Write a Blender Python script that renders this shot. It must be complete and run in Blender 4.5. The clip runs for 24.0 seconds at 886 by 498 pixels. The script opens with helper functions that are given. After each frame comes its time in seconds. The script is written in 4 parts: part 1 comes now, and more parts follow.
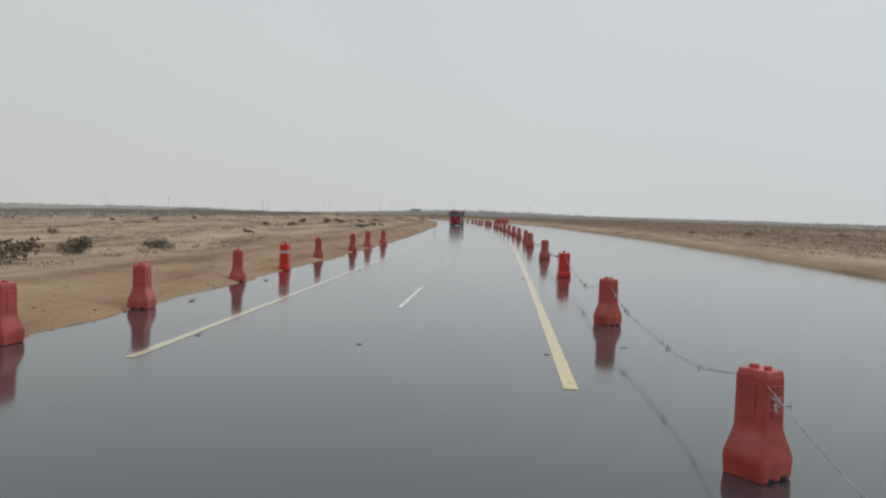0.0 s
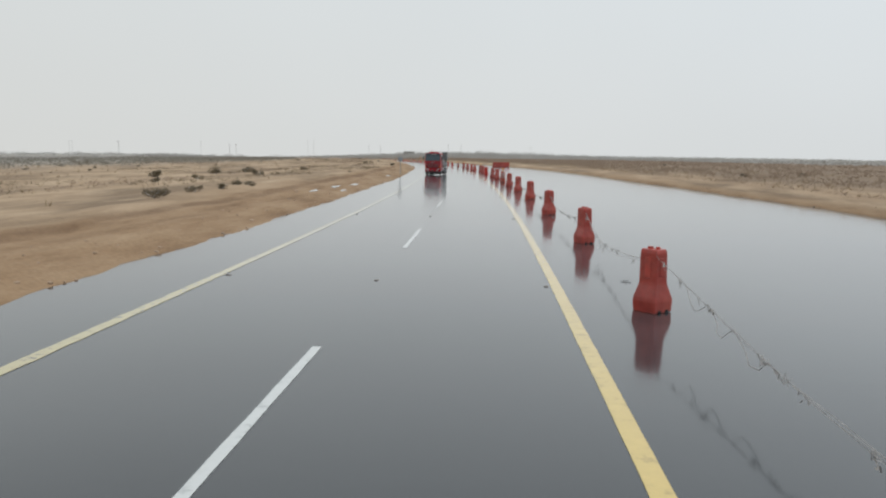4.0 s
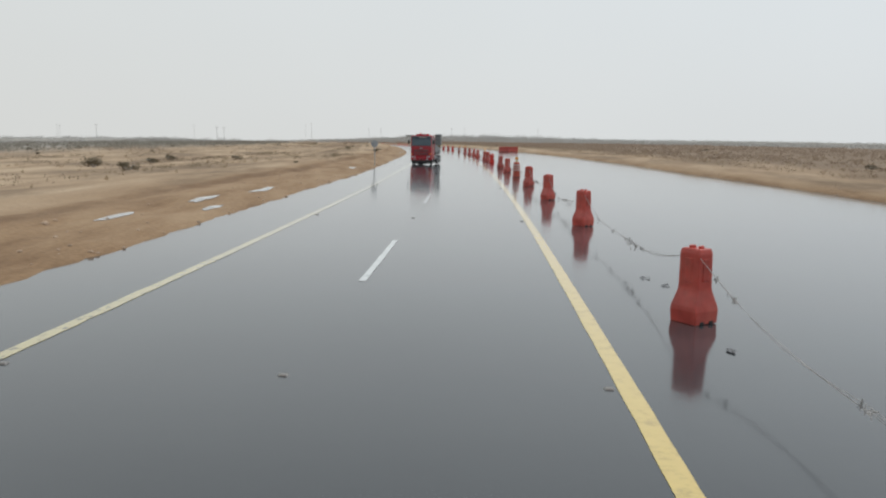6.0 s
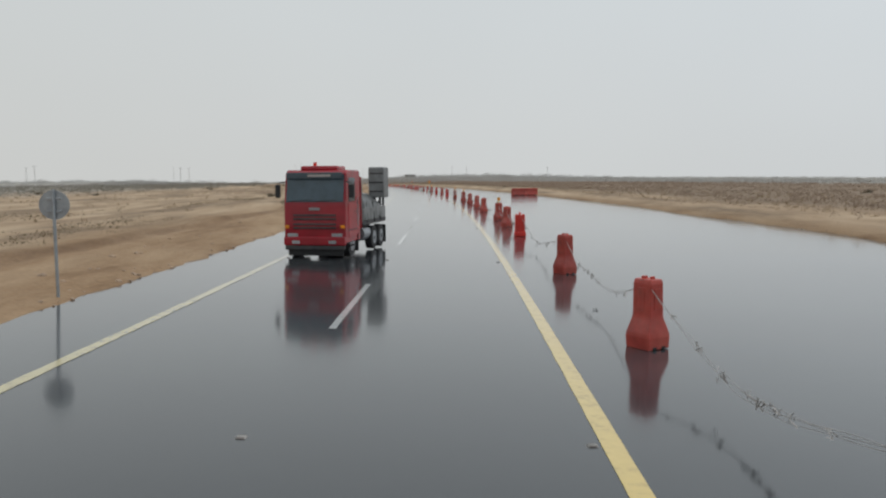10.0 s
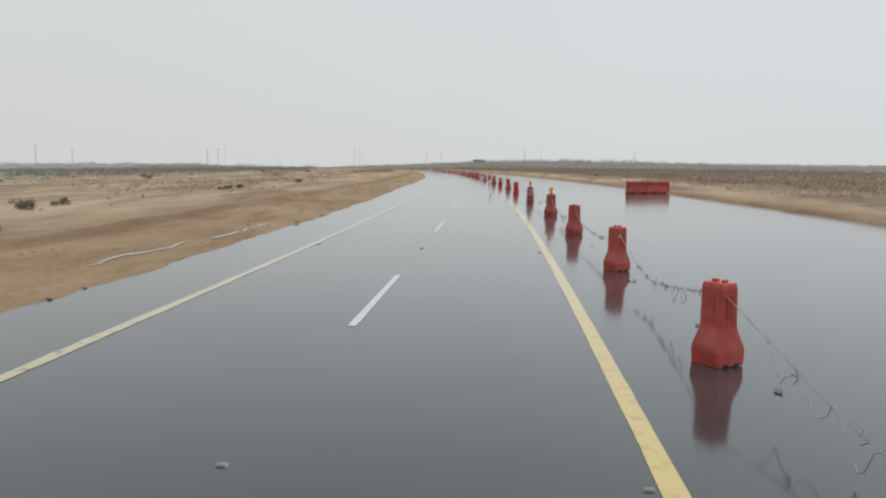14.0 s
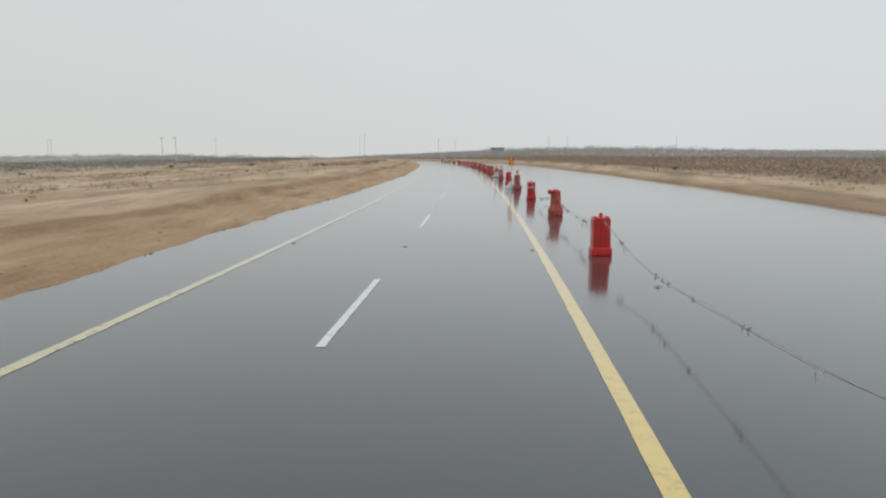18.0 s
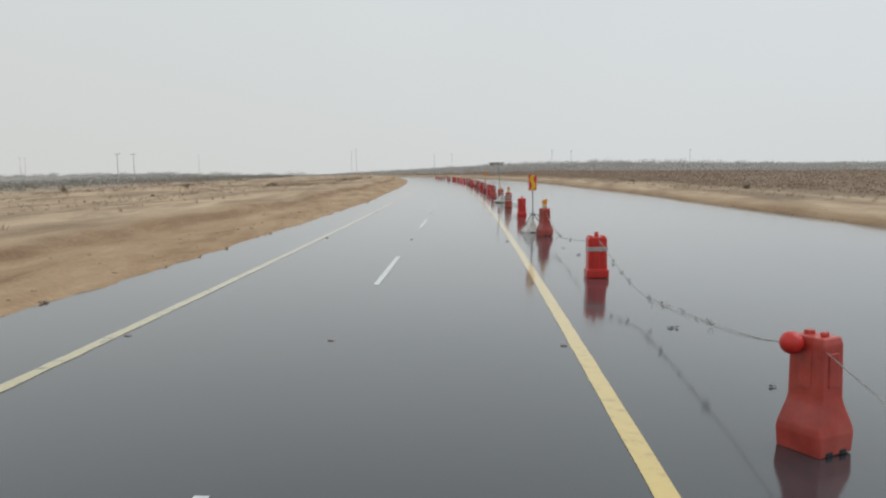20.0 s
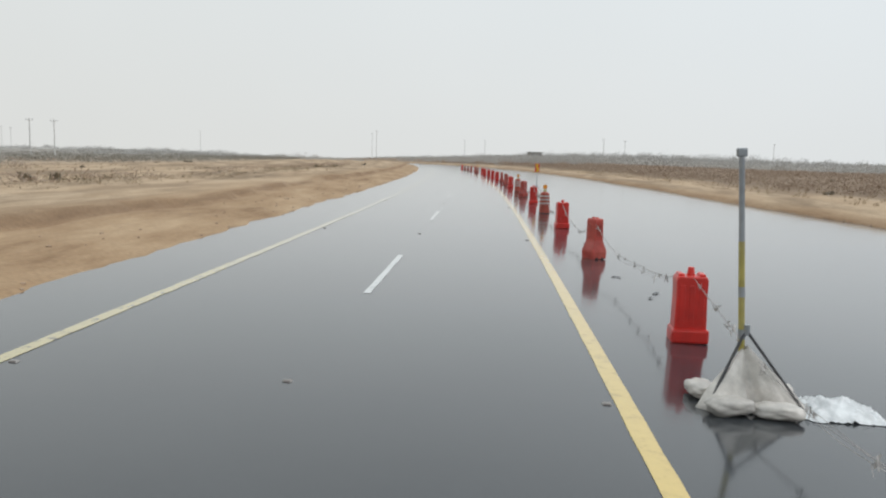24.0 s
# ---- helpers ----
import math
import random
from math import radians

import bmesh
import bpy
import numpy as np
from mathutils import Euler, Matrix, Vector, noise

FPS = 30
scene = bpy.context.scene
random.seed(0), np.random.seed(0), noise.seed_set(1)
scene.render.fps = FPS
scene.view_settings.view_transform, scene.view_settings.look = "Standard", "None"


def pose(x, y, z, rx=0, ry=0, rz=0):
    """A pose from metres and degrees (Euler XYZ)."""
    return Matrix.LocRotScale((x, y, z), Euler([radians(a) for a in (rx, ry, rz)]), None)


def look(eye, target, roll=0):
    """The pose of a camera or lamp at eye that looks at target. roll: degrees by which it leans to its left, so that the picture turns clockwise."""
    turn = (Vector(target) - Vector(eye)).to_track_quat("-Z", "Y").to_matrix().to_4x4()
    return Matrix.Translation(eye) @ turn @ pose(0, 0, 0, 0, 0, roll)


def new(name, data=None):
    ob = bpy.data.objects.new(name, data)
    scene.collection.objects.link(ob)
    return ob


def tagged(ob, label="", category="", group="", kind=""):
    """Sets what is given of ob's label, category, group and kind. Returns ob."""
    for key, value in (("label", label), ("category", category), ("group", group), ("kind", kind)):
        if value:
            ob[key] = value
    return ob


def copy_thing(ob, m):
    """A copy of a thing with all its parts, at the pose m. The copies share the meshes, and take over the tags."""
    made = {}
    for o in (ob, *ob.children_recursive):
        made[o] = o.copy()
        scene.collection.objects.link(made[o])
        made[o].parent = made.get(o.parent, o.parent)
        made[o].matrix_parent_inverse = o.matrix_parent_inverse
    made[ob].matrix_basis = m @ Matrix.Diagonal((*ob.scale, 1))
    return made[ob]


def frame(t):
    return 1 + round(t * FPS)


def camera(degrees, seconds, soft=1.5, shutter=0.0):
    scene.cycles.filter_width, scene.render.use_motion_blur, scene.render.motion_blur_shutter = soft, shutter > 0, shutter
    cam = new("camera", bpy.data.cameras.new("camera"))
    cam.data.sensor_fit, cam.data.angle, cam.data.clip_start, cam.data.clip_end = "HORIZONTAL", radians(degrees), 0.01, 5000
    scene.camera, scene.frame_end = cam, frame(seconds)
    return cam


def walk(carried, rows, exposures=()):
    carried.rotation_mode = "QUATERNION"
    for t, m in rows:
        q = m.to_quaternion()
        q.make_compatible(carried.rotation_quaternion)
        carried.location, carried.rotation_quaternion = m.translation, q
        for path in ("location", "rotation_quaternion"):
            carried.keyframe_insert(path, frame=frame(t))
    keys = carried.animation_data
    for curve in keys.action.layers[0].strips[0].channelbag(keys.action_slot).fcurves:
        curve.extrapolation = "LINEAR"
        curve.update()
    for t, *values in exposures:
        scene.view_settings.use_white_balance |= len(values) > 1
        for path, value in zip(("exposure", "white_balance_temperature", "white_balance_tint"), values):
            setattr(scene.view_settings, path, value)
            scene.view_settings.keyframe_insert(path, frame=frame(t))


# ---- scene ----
LENS = 58.33
PATH = [
    (0.0, (2.732, -21.318, 2.480), (1.254, -1.390, 1.583), 1.30),
    (0.3, (2.771, -17.399, 2.524), (1.225, 2.468, 0.862), 1.24),
    (0.6, (2.554, -13.642, 2.509), (1.326, 6.200, 0.357), 1.08),
    (1.0, (2.541, -8.269, 2.540), (1.301, 11.545, 0.154), 0.49),
    (1.5, (2.400, -1.734, 2.602), (1.149, 18.149, 0.864), 1.23),
    (2.0, (2.433, 4.554, 2.491), (0.889, 24.451, 1.211), 1.09),
    (2.5, (2.521, 11.072, 2.542), (0.728, 30.946, 1.223), 0.80),
    (4.5, (2.174, 37.820, 2.643), (0.825, 57.599, 0.022), 0.28),
    (5.0, (2.061, 44.372, 2.590), (0.642, 64.134, -0.119), 0.20),
    (6.0, (1.697, 57.474, 2.618), (0.166, 77.223, -0.125), 0.29),
    (6.5, (1.524, 64.145, 2.634), (-0.058, 83.976, 0.570), 0.01),
    (7.0, (1.350, 70.817, 2.650), (-0.277, 90.667, 0.842), -0.27),
    (8.0, (0.895, 84.614, 2.647), (-0.864, 104.472, 1.066), -0.49),
    (9.0, (0.257, 98.291, 2.621), (-1.378, 118.160, 1.031), -0.61),
    (9.5, (-0.068, 105.177, 2.653), (-1.692, 125.037, 0.946), -0.46),
    (11.5, (-1.631, 132.708, 2.693), (-3.529, 152.534, 0.877), -0.41),
    (12.0, (-2.101, 139.619, 2.708), (-4.494, 159.407, 1.068), -0.15),
    (12.5, (-2.618, 146.584, 2.673), (-4.880, 166.438, 1.846), 0.15),
    (13.0, (-3.135, 153.548, 2.639), (-5.498, 173.366, 1.344), 0.45),
    (13.5, (-3.765, 160.537, 2.623), (-6.873, 180.194, 0.628), 0.26),
    (14.0, (-4.396, 167.527, 2.607), (-7.804, 187.120, 0.480), 0.07),
    (15.0, (-5.822, 181.392, 2.609), (-9.324, 200.966, 0.458), 0.08),
    (16.0, (-7.291, 195.315, 2.660), (-10.918, 214.858, 0.436), 0.28),
    (17.0, (-8.907, 209.02, 2.630), (-12.605, 228.53, 0.227), -0.13),
    (19.5, (-13.722, 244.361, 2.634), (-17.838, 263.790, 0.254), -0.66),
    (20.0, (-14.838, 251.279, 2.601), (-18.718, 270.797, 0.583), -0.96),
    (20.5, (-15.999, 258.334, 2.614), (-19.721, 277.894, 0.712), -1.10),
    (21.0, (-17.068, 265.385, 2.556), (-19.280, 285.097, -0.026), -2.05),
    (21.5, (-18.290, 272.366, 2.584), (-19.293, 292.053, -0.817), -1.11),
    (22.0, (-19.408, 279.588, 2.509), (-20.603, 299.250, -0.978), -1.16),
    (22.5, (-20.677, 286.715, 2.576), (-22.932, 306.341, -0.568), -1.28),
    (23.0, (-21.926, 293.871, 2.586), (-25.847, 313.378, 0.538), 0.39),
    (23.5, (-23.109, 300.905, 2.501), (-27.946, 320.162, 0.069), 1.46),
    (24.0, (-24.329, 307.980, 2.476), (-28.957, 327.301, 0.146), 1.25),
]
cam = camera(LENS, 24.0, soft=2.2)
EXPOSURES = [(0, -0.06), (0.5, 0.03), (1.0, 0.10), (1.5, 0.05), (2.0, -0.03), (2.5, 0.0), (4.5, 0.2), (6.0, 0.2), (7.5, 0.0), (11.5, 0.03), (12.5, 0.05), (13.0, -0.01), (14.0, 0.12), (17.0, 0.12), (20.4, 0.12), (21.2, 0.24), (22.2, 0.28), (23.0, 0.29), (24.0, 0.30)]
walk(cam, [(t, look(eye, aim, roll)) for t, eye, aim, roll in PATH], EXPOSURES)

# ---- world: overcast rain sky, weak veiled sun ----
SUN_ELEV, SUN_AZ = radians(52), radians(60)
world = bpy.data.worlds.new("overcast_sky")
scene.world = world
world.use_nodes = True
wn = world.node_tree.nodes
wl = world.node_tree.links
wn.clear()
w_out = wn.new("ShaderNodeOutputWorld")
w_bg = wn.new("ShaderNodeBackground")
w_sky = wn.new("ShaderNodeTexSky")
w_sky.sky_type = "NISHITA"
w_sky.sun_disc = False
w_sky.sun_elevation = SUN_ELEV
w_sky.sun_rotation = SUN_AZ
w_sky.dust_density = 6.0
w_hsv = wn.new("ShaderNodeHueSaturation")
w_hsv.inputs["Saturation"].default_value = 0.1
w_hsv.inputs["Value"].default_value = 0.06
w_tc = wn.new("ShaderNodeTexCoord")
w_sep = wn.new("ShaderNodeSeparateXYZ")
w_ramp = wn.new("ShaderNodeValToRGB")
w_ramp.color_ramp.elements[0].position = 0.46
w_ramp.color_ramp.elements[0].color = (0.735, 0.742, 0.737, 1)
w_ramp.color_ramp.elements[1].position = 0.85
w_ramp.color_ramp.elements[1].color = (0.72, 0.79, 0.83, 1)
w_mid = w_ramp.color_ramp.elements.new(0.60)
w_mid.color = (0.718, 0.758, 0.782, 1)
w_map = wn.new("ShaderNodeMapRange")
w_map.inputs[1].default_value, w_map.inputs[2].default_value = -1.0, 1.0
w_noise = wn.new("ShaderNodeTexNoise")
w_noise.inputs["Scale"].default_value = 1.6
w_noise.inputs["Detail"].default_value = 3.0
w_nmap = wn.new("ShaderNodeMapRange")
w_nmap.inputs[3].default_value, w_nmap.inputs[4].default_value = 0.93, 1.07
w_mul = wn.new("ShaderNodeMixRGB")
w_mul.blend_type = "MULTIPLY"
w_mul.inputs[0].default_value = 1.0
w_mix = wn.new("ShaderNodeMixRGB")
w_mix.inputs[0].default_value = 0.12
wl.new(w_tc.outputs["Generated"], w_sep.inputs[0])
wl.new(w_sep.outputs["Z"], w_map.inputs[0])
wl.new(w_map.outputs[0], w_ramp.inputs[0])
wl.new(w_tc.outputs["Generated"], w_noise.inputs["Vector"])
wl.new(w_noise.outputs[0], w_nmap.inputs[0])
w_side = wn.new("ShaderNodeMapRange")
w_side.inputs[1].default_value, w_side.inputs[2].default_value = -0.7, 0.6
w_tint = wn.new("ShaderNodeMixRGB")
w_tint.inputs[1].default_value = (0.96, 0.95, 0.92, 1)
w_tint.inputs[2].default_value = (0.98, 1.0, 1.015, 1)
w_veil = wn.new("ShaderNodeMixRGB")
w_veil.blend_type = "MULTIPLY"
w_veil.inputs[0].default_value = 1.0
wl.new(w_sep.outputs["X"], w_side.inputs[0])
wl.new(w_side.outputs[0], w_tint.inputs[0])
wl.new(w_ramp.outputs[0], w_veil.inputs[1])
wl.new(w_tint.outputs[0], w_veil.inputs[2])
wl.new(w_veil.outputs[0], w_mul.inputs[1])
wl.new(w_nmap.outputs[0], w_mul.inputs[2])
wl.new(w_sky.outputs[0], w_hsv.inputs["Color"])
wl.new(w_mul.outputs[0], w_mix.inputs[1])
wl.new(w_hsv.outputs[0], w_mix.inputs[2])
wl.new(w_mix.outputs[0], w_bg.inputs["Color"])
w_bg.inputs["Strength"].default_value = 0.95
wl.new(w_bg.outputs[0], w_out.inputs[0])

sun_data = bpy.data.lights.new("sun", "SUN")
sun_data.energy, sun_data.angle, sun_data.color = 0.8, radians(50), (1.0, 0.985, 0.97)
sun = new("sun", sun_data)
sun.matrix_world = look((60 * math.sin(SUN_AZ), 60 * math.cos(SUN_AZ), 80), (0, 0, 0))

# ---- the road's line: arc length along it and offset to its right ----
KNOTS = [-60, 60, 140, 220, 300, 380, 460, 900, 1200]
BEND = [-0.246, 0.62, 0.616, 0.79, 0.288, 0.58, 0.59, 0.59, 0.0]
FALL = (0.0265, 0.0075)
_S = np.arange(-300.0, 2601.0, 1.0)
_K = np.interp(_S, KNOTS, BEND, right=0.0) * 1e-3
_K[_S < -60] = 0.0
_TH = np.cumsum(_K) - 0.5 * _K
_TH -= np.interp(0, _S, _TH)
_X, _Y = np.cumsum(-np.sin(_TH)), np.cumsum(np.cos(_TH))
_X -= np.interp(0, _S, _X)
_Y -= np.interp(0, _S, _Y)
CREST = (-5.32, 149.86)


def crest(x, y):
    return -((x - CREST[0]) ** 2 + (y - CREST[1]) ** 2) / 2.0e5


def road_z(u, s):
    """Height of the wet surface: it falls to the right, and lies level past the barriers."""
    return -(FALL[0] + FALL[1] * np.clip((s - 145) / 165, -1.2, 1.2)) * np.minimum(u, 11.5)


def at(s, u, z=None):
    """World place of arc length s and offset u; z over the wet surface there."""
    th = np.interp(s, _S, _TH)
    x = np.interp(s, _S, _X) + u * np.cos(th)
    y = np.interp(s, _S, _Y) + u * np.sin(th)
    base = crest(x, y) + (road_z(u, s) if z is None else z)
    return x, y, base


def heading(s):
    return math.degrees(float(np.interp(s, _S, _TH)))


def stand(s, u, turn=0.0, lift=0.0, lean=0.0):
    x, y, z = at(s, u)
    return pose(float(x), float(y), float(z) + lift, lean, 0, heading(s) + turn)


# ---- materials ----
def mat(name):
    m = bpy.data.materials.new(name)
    m.use_nodes = True
    n, l = m.node_tree.nodes, m.node_tree.links
    return m, n, l, n["Principled BSDF"]


def noise_ramp(n, l, scale, stops, detail=5.0, vec=None, rough=0.6):
    tx = n.new("ShaderNodeTexNoise")
    tx.inputs["Scale"].default_value = scale
    tx.inputs["Detail"].default_value = detail
    tx.inputs["Roughness"].default_value = rough
    if vec is not None:
        l.new(vec, tx.inputs["Vector"])
    rp = n.new("ShaderNodeValToRGB")
    e = rp.color_ramp.elements
    e[0].position, e[0].color = stops[0][0], (*stops[0][1], 1)
    e[1].position, e[1].color = stops[-1][0], (*stops[-1][1], 1)
    for p, c in stops[1:-1]:
        e.new(p).color = (*c, 1)
    l.new(tx.outputs[0], rp.inputs[0])
    return tx, rp


def mix(n, l, a, b, fac=0.5, mode="MIX"):
    m = n.new("ShaderNodeMixRGB")
    m.blend_type = mode
    if isinstance(fac, (int, float)):
        m.inputs[0].default_value = fac
    else:
        l.new(fac, m.inputs[0])
    for k, v in ((1, a), (2, b)):
        if isinstance(v, tuple):
            m.inputs[k].default_value = (*v, 1)
        else:
            l.new(v, m.inputs[k])
    return m.outputs[0]


def bump(n, l, bsdf, height, strength, distance):
    b = n.new("ShaderNodeBump")
    b.inputs["Strength"].default_value = strength
    b.inputs["Distance"].default_value = distance
    l.new(height, b.inputs["Height"])
    l.new(b.outputs[0], bsdf.inputs["Normal"])


def position(n, l, scale=(1, 1, 1)):
    g = n.new("ShaderNodeNewGeometry")
    mp = n.new("ShaderNodeMapping")
    mp.inputs["Scale"].default_value = scale
    l.new(g.outputs["Position"], mp.inputs["Vector"])
    return mp.outputs[0]


def simple(name, color, rough=0.6, metal=0.0, vary=0.25, scale=6.0, grime=None):
    """Paint, plastic, metal or cloth with blotches, grain and some difference from piece to piece."""
    m, n, l, b = mat(name)
    tc = n.new("ShaderNodeTexCoord")
    lo = tuple(c * (1 - vary) for c in color)
    hi = tuple(min(1, c * (1 + vary)) for c in color)
    _, r1 = noise_ramp(n, l, scale, [(0.3, lo), (0.7, hi)], 6, tc.outputs["Object"])
    col = r1.outputs[0]
    if grime:
        _, r2 = noise_ramp(n, l, scale * 0.4, [(0.45, (0, 0, 0)), (0.75, (1, 1, 1))], 8, tc.outputs["Object"], 0.7)
        half = n.new("ShaderNodeMath")
        half.operation = "MULTIPLY"
        half.inputs[1].default_value = 0.6
        l.new(r2.outputs[0], half.inputs[0])
        col = mix(n, l, col, grime, half.outputs[0])
    info = n.new("ShaderNodeObjectInfo")
    mr = n.new("ShaderNodeMapRange")
    mr.inputs[3].default_value, mr.inputs[4].default_value = 0.86, 1.14
    l.new(info.outputs["Random"], mr.inputs[0])
    col = mix(n, l, col, mr.outputs[0], 1.0, "MULTIPLY")
    l.new(col, b.inputs["Base Color"])
    b.inputs["Roughness"].default_value = rough
    b.inputs["Metallic"].default_value = metal
    tx, _ = noise_ramp(n, l, scale * 12, [(0, (0, 0, 0)), (1, (1, 1, 1))], 3, tc.outputs["Object"])
    bump(n, l, b, tx.outputs[0], 0.15, 0.01)
    return m


def water_film(n, l, b, p, weight=0.31):
    """A thin rippled sheet of rainwater over the surface: wind ripples and finer marks of rain."""
    b.inputs["Coat Weight"].default_value = weight
    b.inputs["Coat IOR"].default_value = 1.33
    _, ro = noise_ramp(n, l, 0.35, [(0.3, (0.03, 0.03, 0.03)), (0.75, (0.10, 0.10, 0.10))], 5, p)
    l.new(ro.outputs[0], b.inputs["Coat Roughness"])
    wide, _ = noise_ramp(n, l, 2.6, [(0, (0, 0, 0)), (1, (1, 1, 1))], 3, p)
    fine, _ = noise_ramp(n, l, 13.0, [(0, (0, 0, 0)), (1, (1, 1, 1))], 2, p)
    part_fine = n.new("ShaderNodeMath")
    part_fine.operation = "MULTIPLY_ADD"
    part_fine.inputs[1].default_value = 0.25
    l.new(fine.outputs[0], part_fine.inputs[0])
    l.new(wide.outputs[0], part_fine.inputs[2])
    rip = n.new("ShaderNodeBump")
    rip.inputs["Strength"].default_value = 0.05
    rip.inputs["Distance"].default_value = 0.02
    l.new(part_fine.outputs[0], rip.inputs["Height"])
    l.new(rip.outputs[0], b.inputs["Coat Normal"])
    l.new(rip.outputs[0], b.inputs["Normal"])


def wet_asphalt():
    m, n, l, b = mat("wet_asphalt")
    p = position(n, l)
    _, fine = noise_ramp(n, l, 26.0, [(0.25, (0.036, 0.040, 0.045)), (0.75, (0.047, 0.052, 0.058))], 4, p)
    _, blot = noise_ramp(n, l, 0.12, [(0.3, (0.82, 0.82, 0.84)), (0.7, (1.15, 1.13, 1.1))], 6, p)
    l.new(mix(n, l, fine.outputs[0], blot.outputs[0], 1.0, "MULTIPLY"), b.inputs["Base Color"])
    b.inputs["Roughness"].default_value = 0.12
    b.inputs["IOR"].default_value = 1.45
    water_film(n, l, b, p)
    return m


def wet_paint(name, color, worn, film=0.31):
    m, n, l, b = mat(name)
    p = position(n, l)
    _, c1 = noise_ramp(n, l, 5.0, [(0.34, worn), (0.46, color), (0.8, tuple(min(1, c * 1.1) for c in color))], 7, p, 0.7)
    l.new(c1.outputs[0], b.inputs["Base Color"])
    b.inputs["Roughness"].default_value = 0.12
    b.inputs["IOR"].default_value = 1.45
    water_film(n, l, b, p, film)
    return m


def desert():
    m, n, l, b = mat("desert_soil")
    p = position(n, l)
    tr = n.new("ShaderNodeAttribute")
    tr.attribute_name = "track"
    along = n.new("ShaderNodeMapping")
    along.inputs["Scale"].default_value = (0.16, 0.75, 1.0)
    l.new(tr.outputs["Vector"], along.inputs["Vector"])
    _, dry = noise_ramp(n, l, 0.55, [(0.3, (0.33, 0.23, 0.15)), (0.48, (0.47, 0.343, 0.226)), (0.7, (0.59, 0.455, 0.318))], 9, along.outputs[0], 0.62)
    _, grs = noise_ramp(n, l, 0.33, [(0.46, (0, 0, 0)), (0.60, (1, 1, 1))], 9, along.outputs[0], 0.68)
    dry_c = mix(n, l, dry.outputs[0], (0.265, 0.19, 0.125), grs.outputs[0])
    _, wet = noise_ramp(n, l, 0.9, [(0.3, (0.228, 0.14, 0.079)), (0.46, (0.37, 0.248, 0.147)), (0.7, (0.51, 0.37, 0.236))], 9, along.outputs[0], 0.66)
    at_ = n.new("ShaderNodeAttribute")
    at_.attribute_name = "soil"
    edge, _ = noise_ramp(n, l, 0.5, [(0, (0, 0, 0)), (1, (1, 1, 1))], 8, along.outputs[0], 0.7)
    ad = n.new("ShaderNodeMath")
    ad.operation = "ADD"
    l.new(at_.outputs["Fac"], ad.inputs[0])
    l.new(edge.outputs[0], ad.inputs[1])
    mr = n.new("ShaderNodeMapRange")
    mr.inputs[1].default_value, mr.inputs[2].default_value = 0.72, 1.28
    l.new(ad.outputs[0], mr.inputs[0])
    col = mix(n, l, dry_c, wet.outputs[0], mr.outputs[0])
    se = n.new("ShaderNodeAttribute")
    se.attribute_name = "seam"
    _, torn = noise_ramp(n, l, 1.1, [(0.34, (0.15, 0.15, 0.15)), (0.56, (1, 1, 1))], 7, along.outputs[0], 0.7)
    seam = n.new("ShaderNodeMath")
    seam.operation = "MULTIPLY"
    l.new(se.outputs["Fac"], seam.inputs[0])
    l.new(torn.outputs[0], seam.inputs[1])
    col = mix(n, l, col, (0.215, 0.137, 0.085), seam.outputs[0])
    da = n.new("ShaderNodeAttribute")
    da.attribute_name = "damp"
    col = mix(n, l, col, mix(n, l, col, (0.76, 0.72, 0.70), 1.0, "MULTIPLY"), da.outputs["Fac"])
    li = n.new("ShaderNodeAttribute")
    li.attribute_name = "litter"
    _, brush = noise_ramp(n, l, 0.8, [(0.3, (0.19, 0.135, 0.094)), (0.7, (0.285, 0.21, 0.148))], 8, along.outputs[0], 0.7)
    col = mix(n, l, col, brush.outputs[0], li.outputs["Fac"])
    # far ground fades to pale grey: distance haze painted into the soil colour
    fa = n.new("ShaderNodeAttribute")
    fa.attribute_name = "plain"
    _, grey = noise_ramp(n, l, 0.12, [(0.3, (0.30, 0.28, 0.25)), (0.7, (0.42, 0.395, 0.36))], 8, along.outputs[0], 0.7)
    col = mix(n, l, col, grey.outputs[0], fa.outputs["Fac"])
    _, grit = noise_ramp(n, l, 9.0, [(0.3, (0.86, 0.86, 0.86)), (0.7, (1.12, 1.12, 1.12))], 4, p)
    l.new(mix(n, l, col, grit.outputs[0], 1.0, "MULTIPLY"), b.inputs["Base Color"])
    b.inputs["Roughness"].default_value = 0.9
    b.inputs["Specular IOR Level"].default_value = 0.2
    hb, _ = noise_ramp(n, l, 2.2, [(0, (0, 0, 0)), (1, (1, 1, 1))], 8, p, 0.62)
    bump(n, l, b, hb.outputs[0], 0.5, 0.12)
    return m


def leafy(name, dark, light):
    m, n, l, b = mat(name)
    g = n.new("ShaderNodeNewGeometry")
    rp = n.new("ShaderNodeValToRGB")
    rp.color_ramp.elements[0].color = (*dark, 1)
    rp.color_ramp.elements[1].color = (*light, 1)
    l.new(g.outputs["Random Per Island"], rp.inputs[0])
    l.new(rp.outputs[0], b.inputs["Base Color"])
    b.inputs["Roughness"].default_value = 0.8
    b.inputs["Specular IOR Level"].default_value = 0.2
    return m


def puddle_water():
    m, n, l, b = mat("puddle_water")
    p = position(n, l)
    _, c1 = noise_ramp(n, l, 3.0, [(0.3, (0.16, 0.11, 0.075)), (0.7, (0.24, 0.18, 0.13))], 5, p)
    l.new(c1.outputs[0], b.inputs["Base Color"])
    b.inputs["Roughness"].default_value = 0.04
    b.inputs["IOR"].default_value = 1.5
    b.inputs["Coat Weight"].default_value = 1.0
    b.inputs["Coat IOR"].default_value = 1.33
    return m


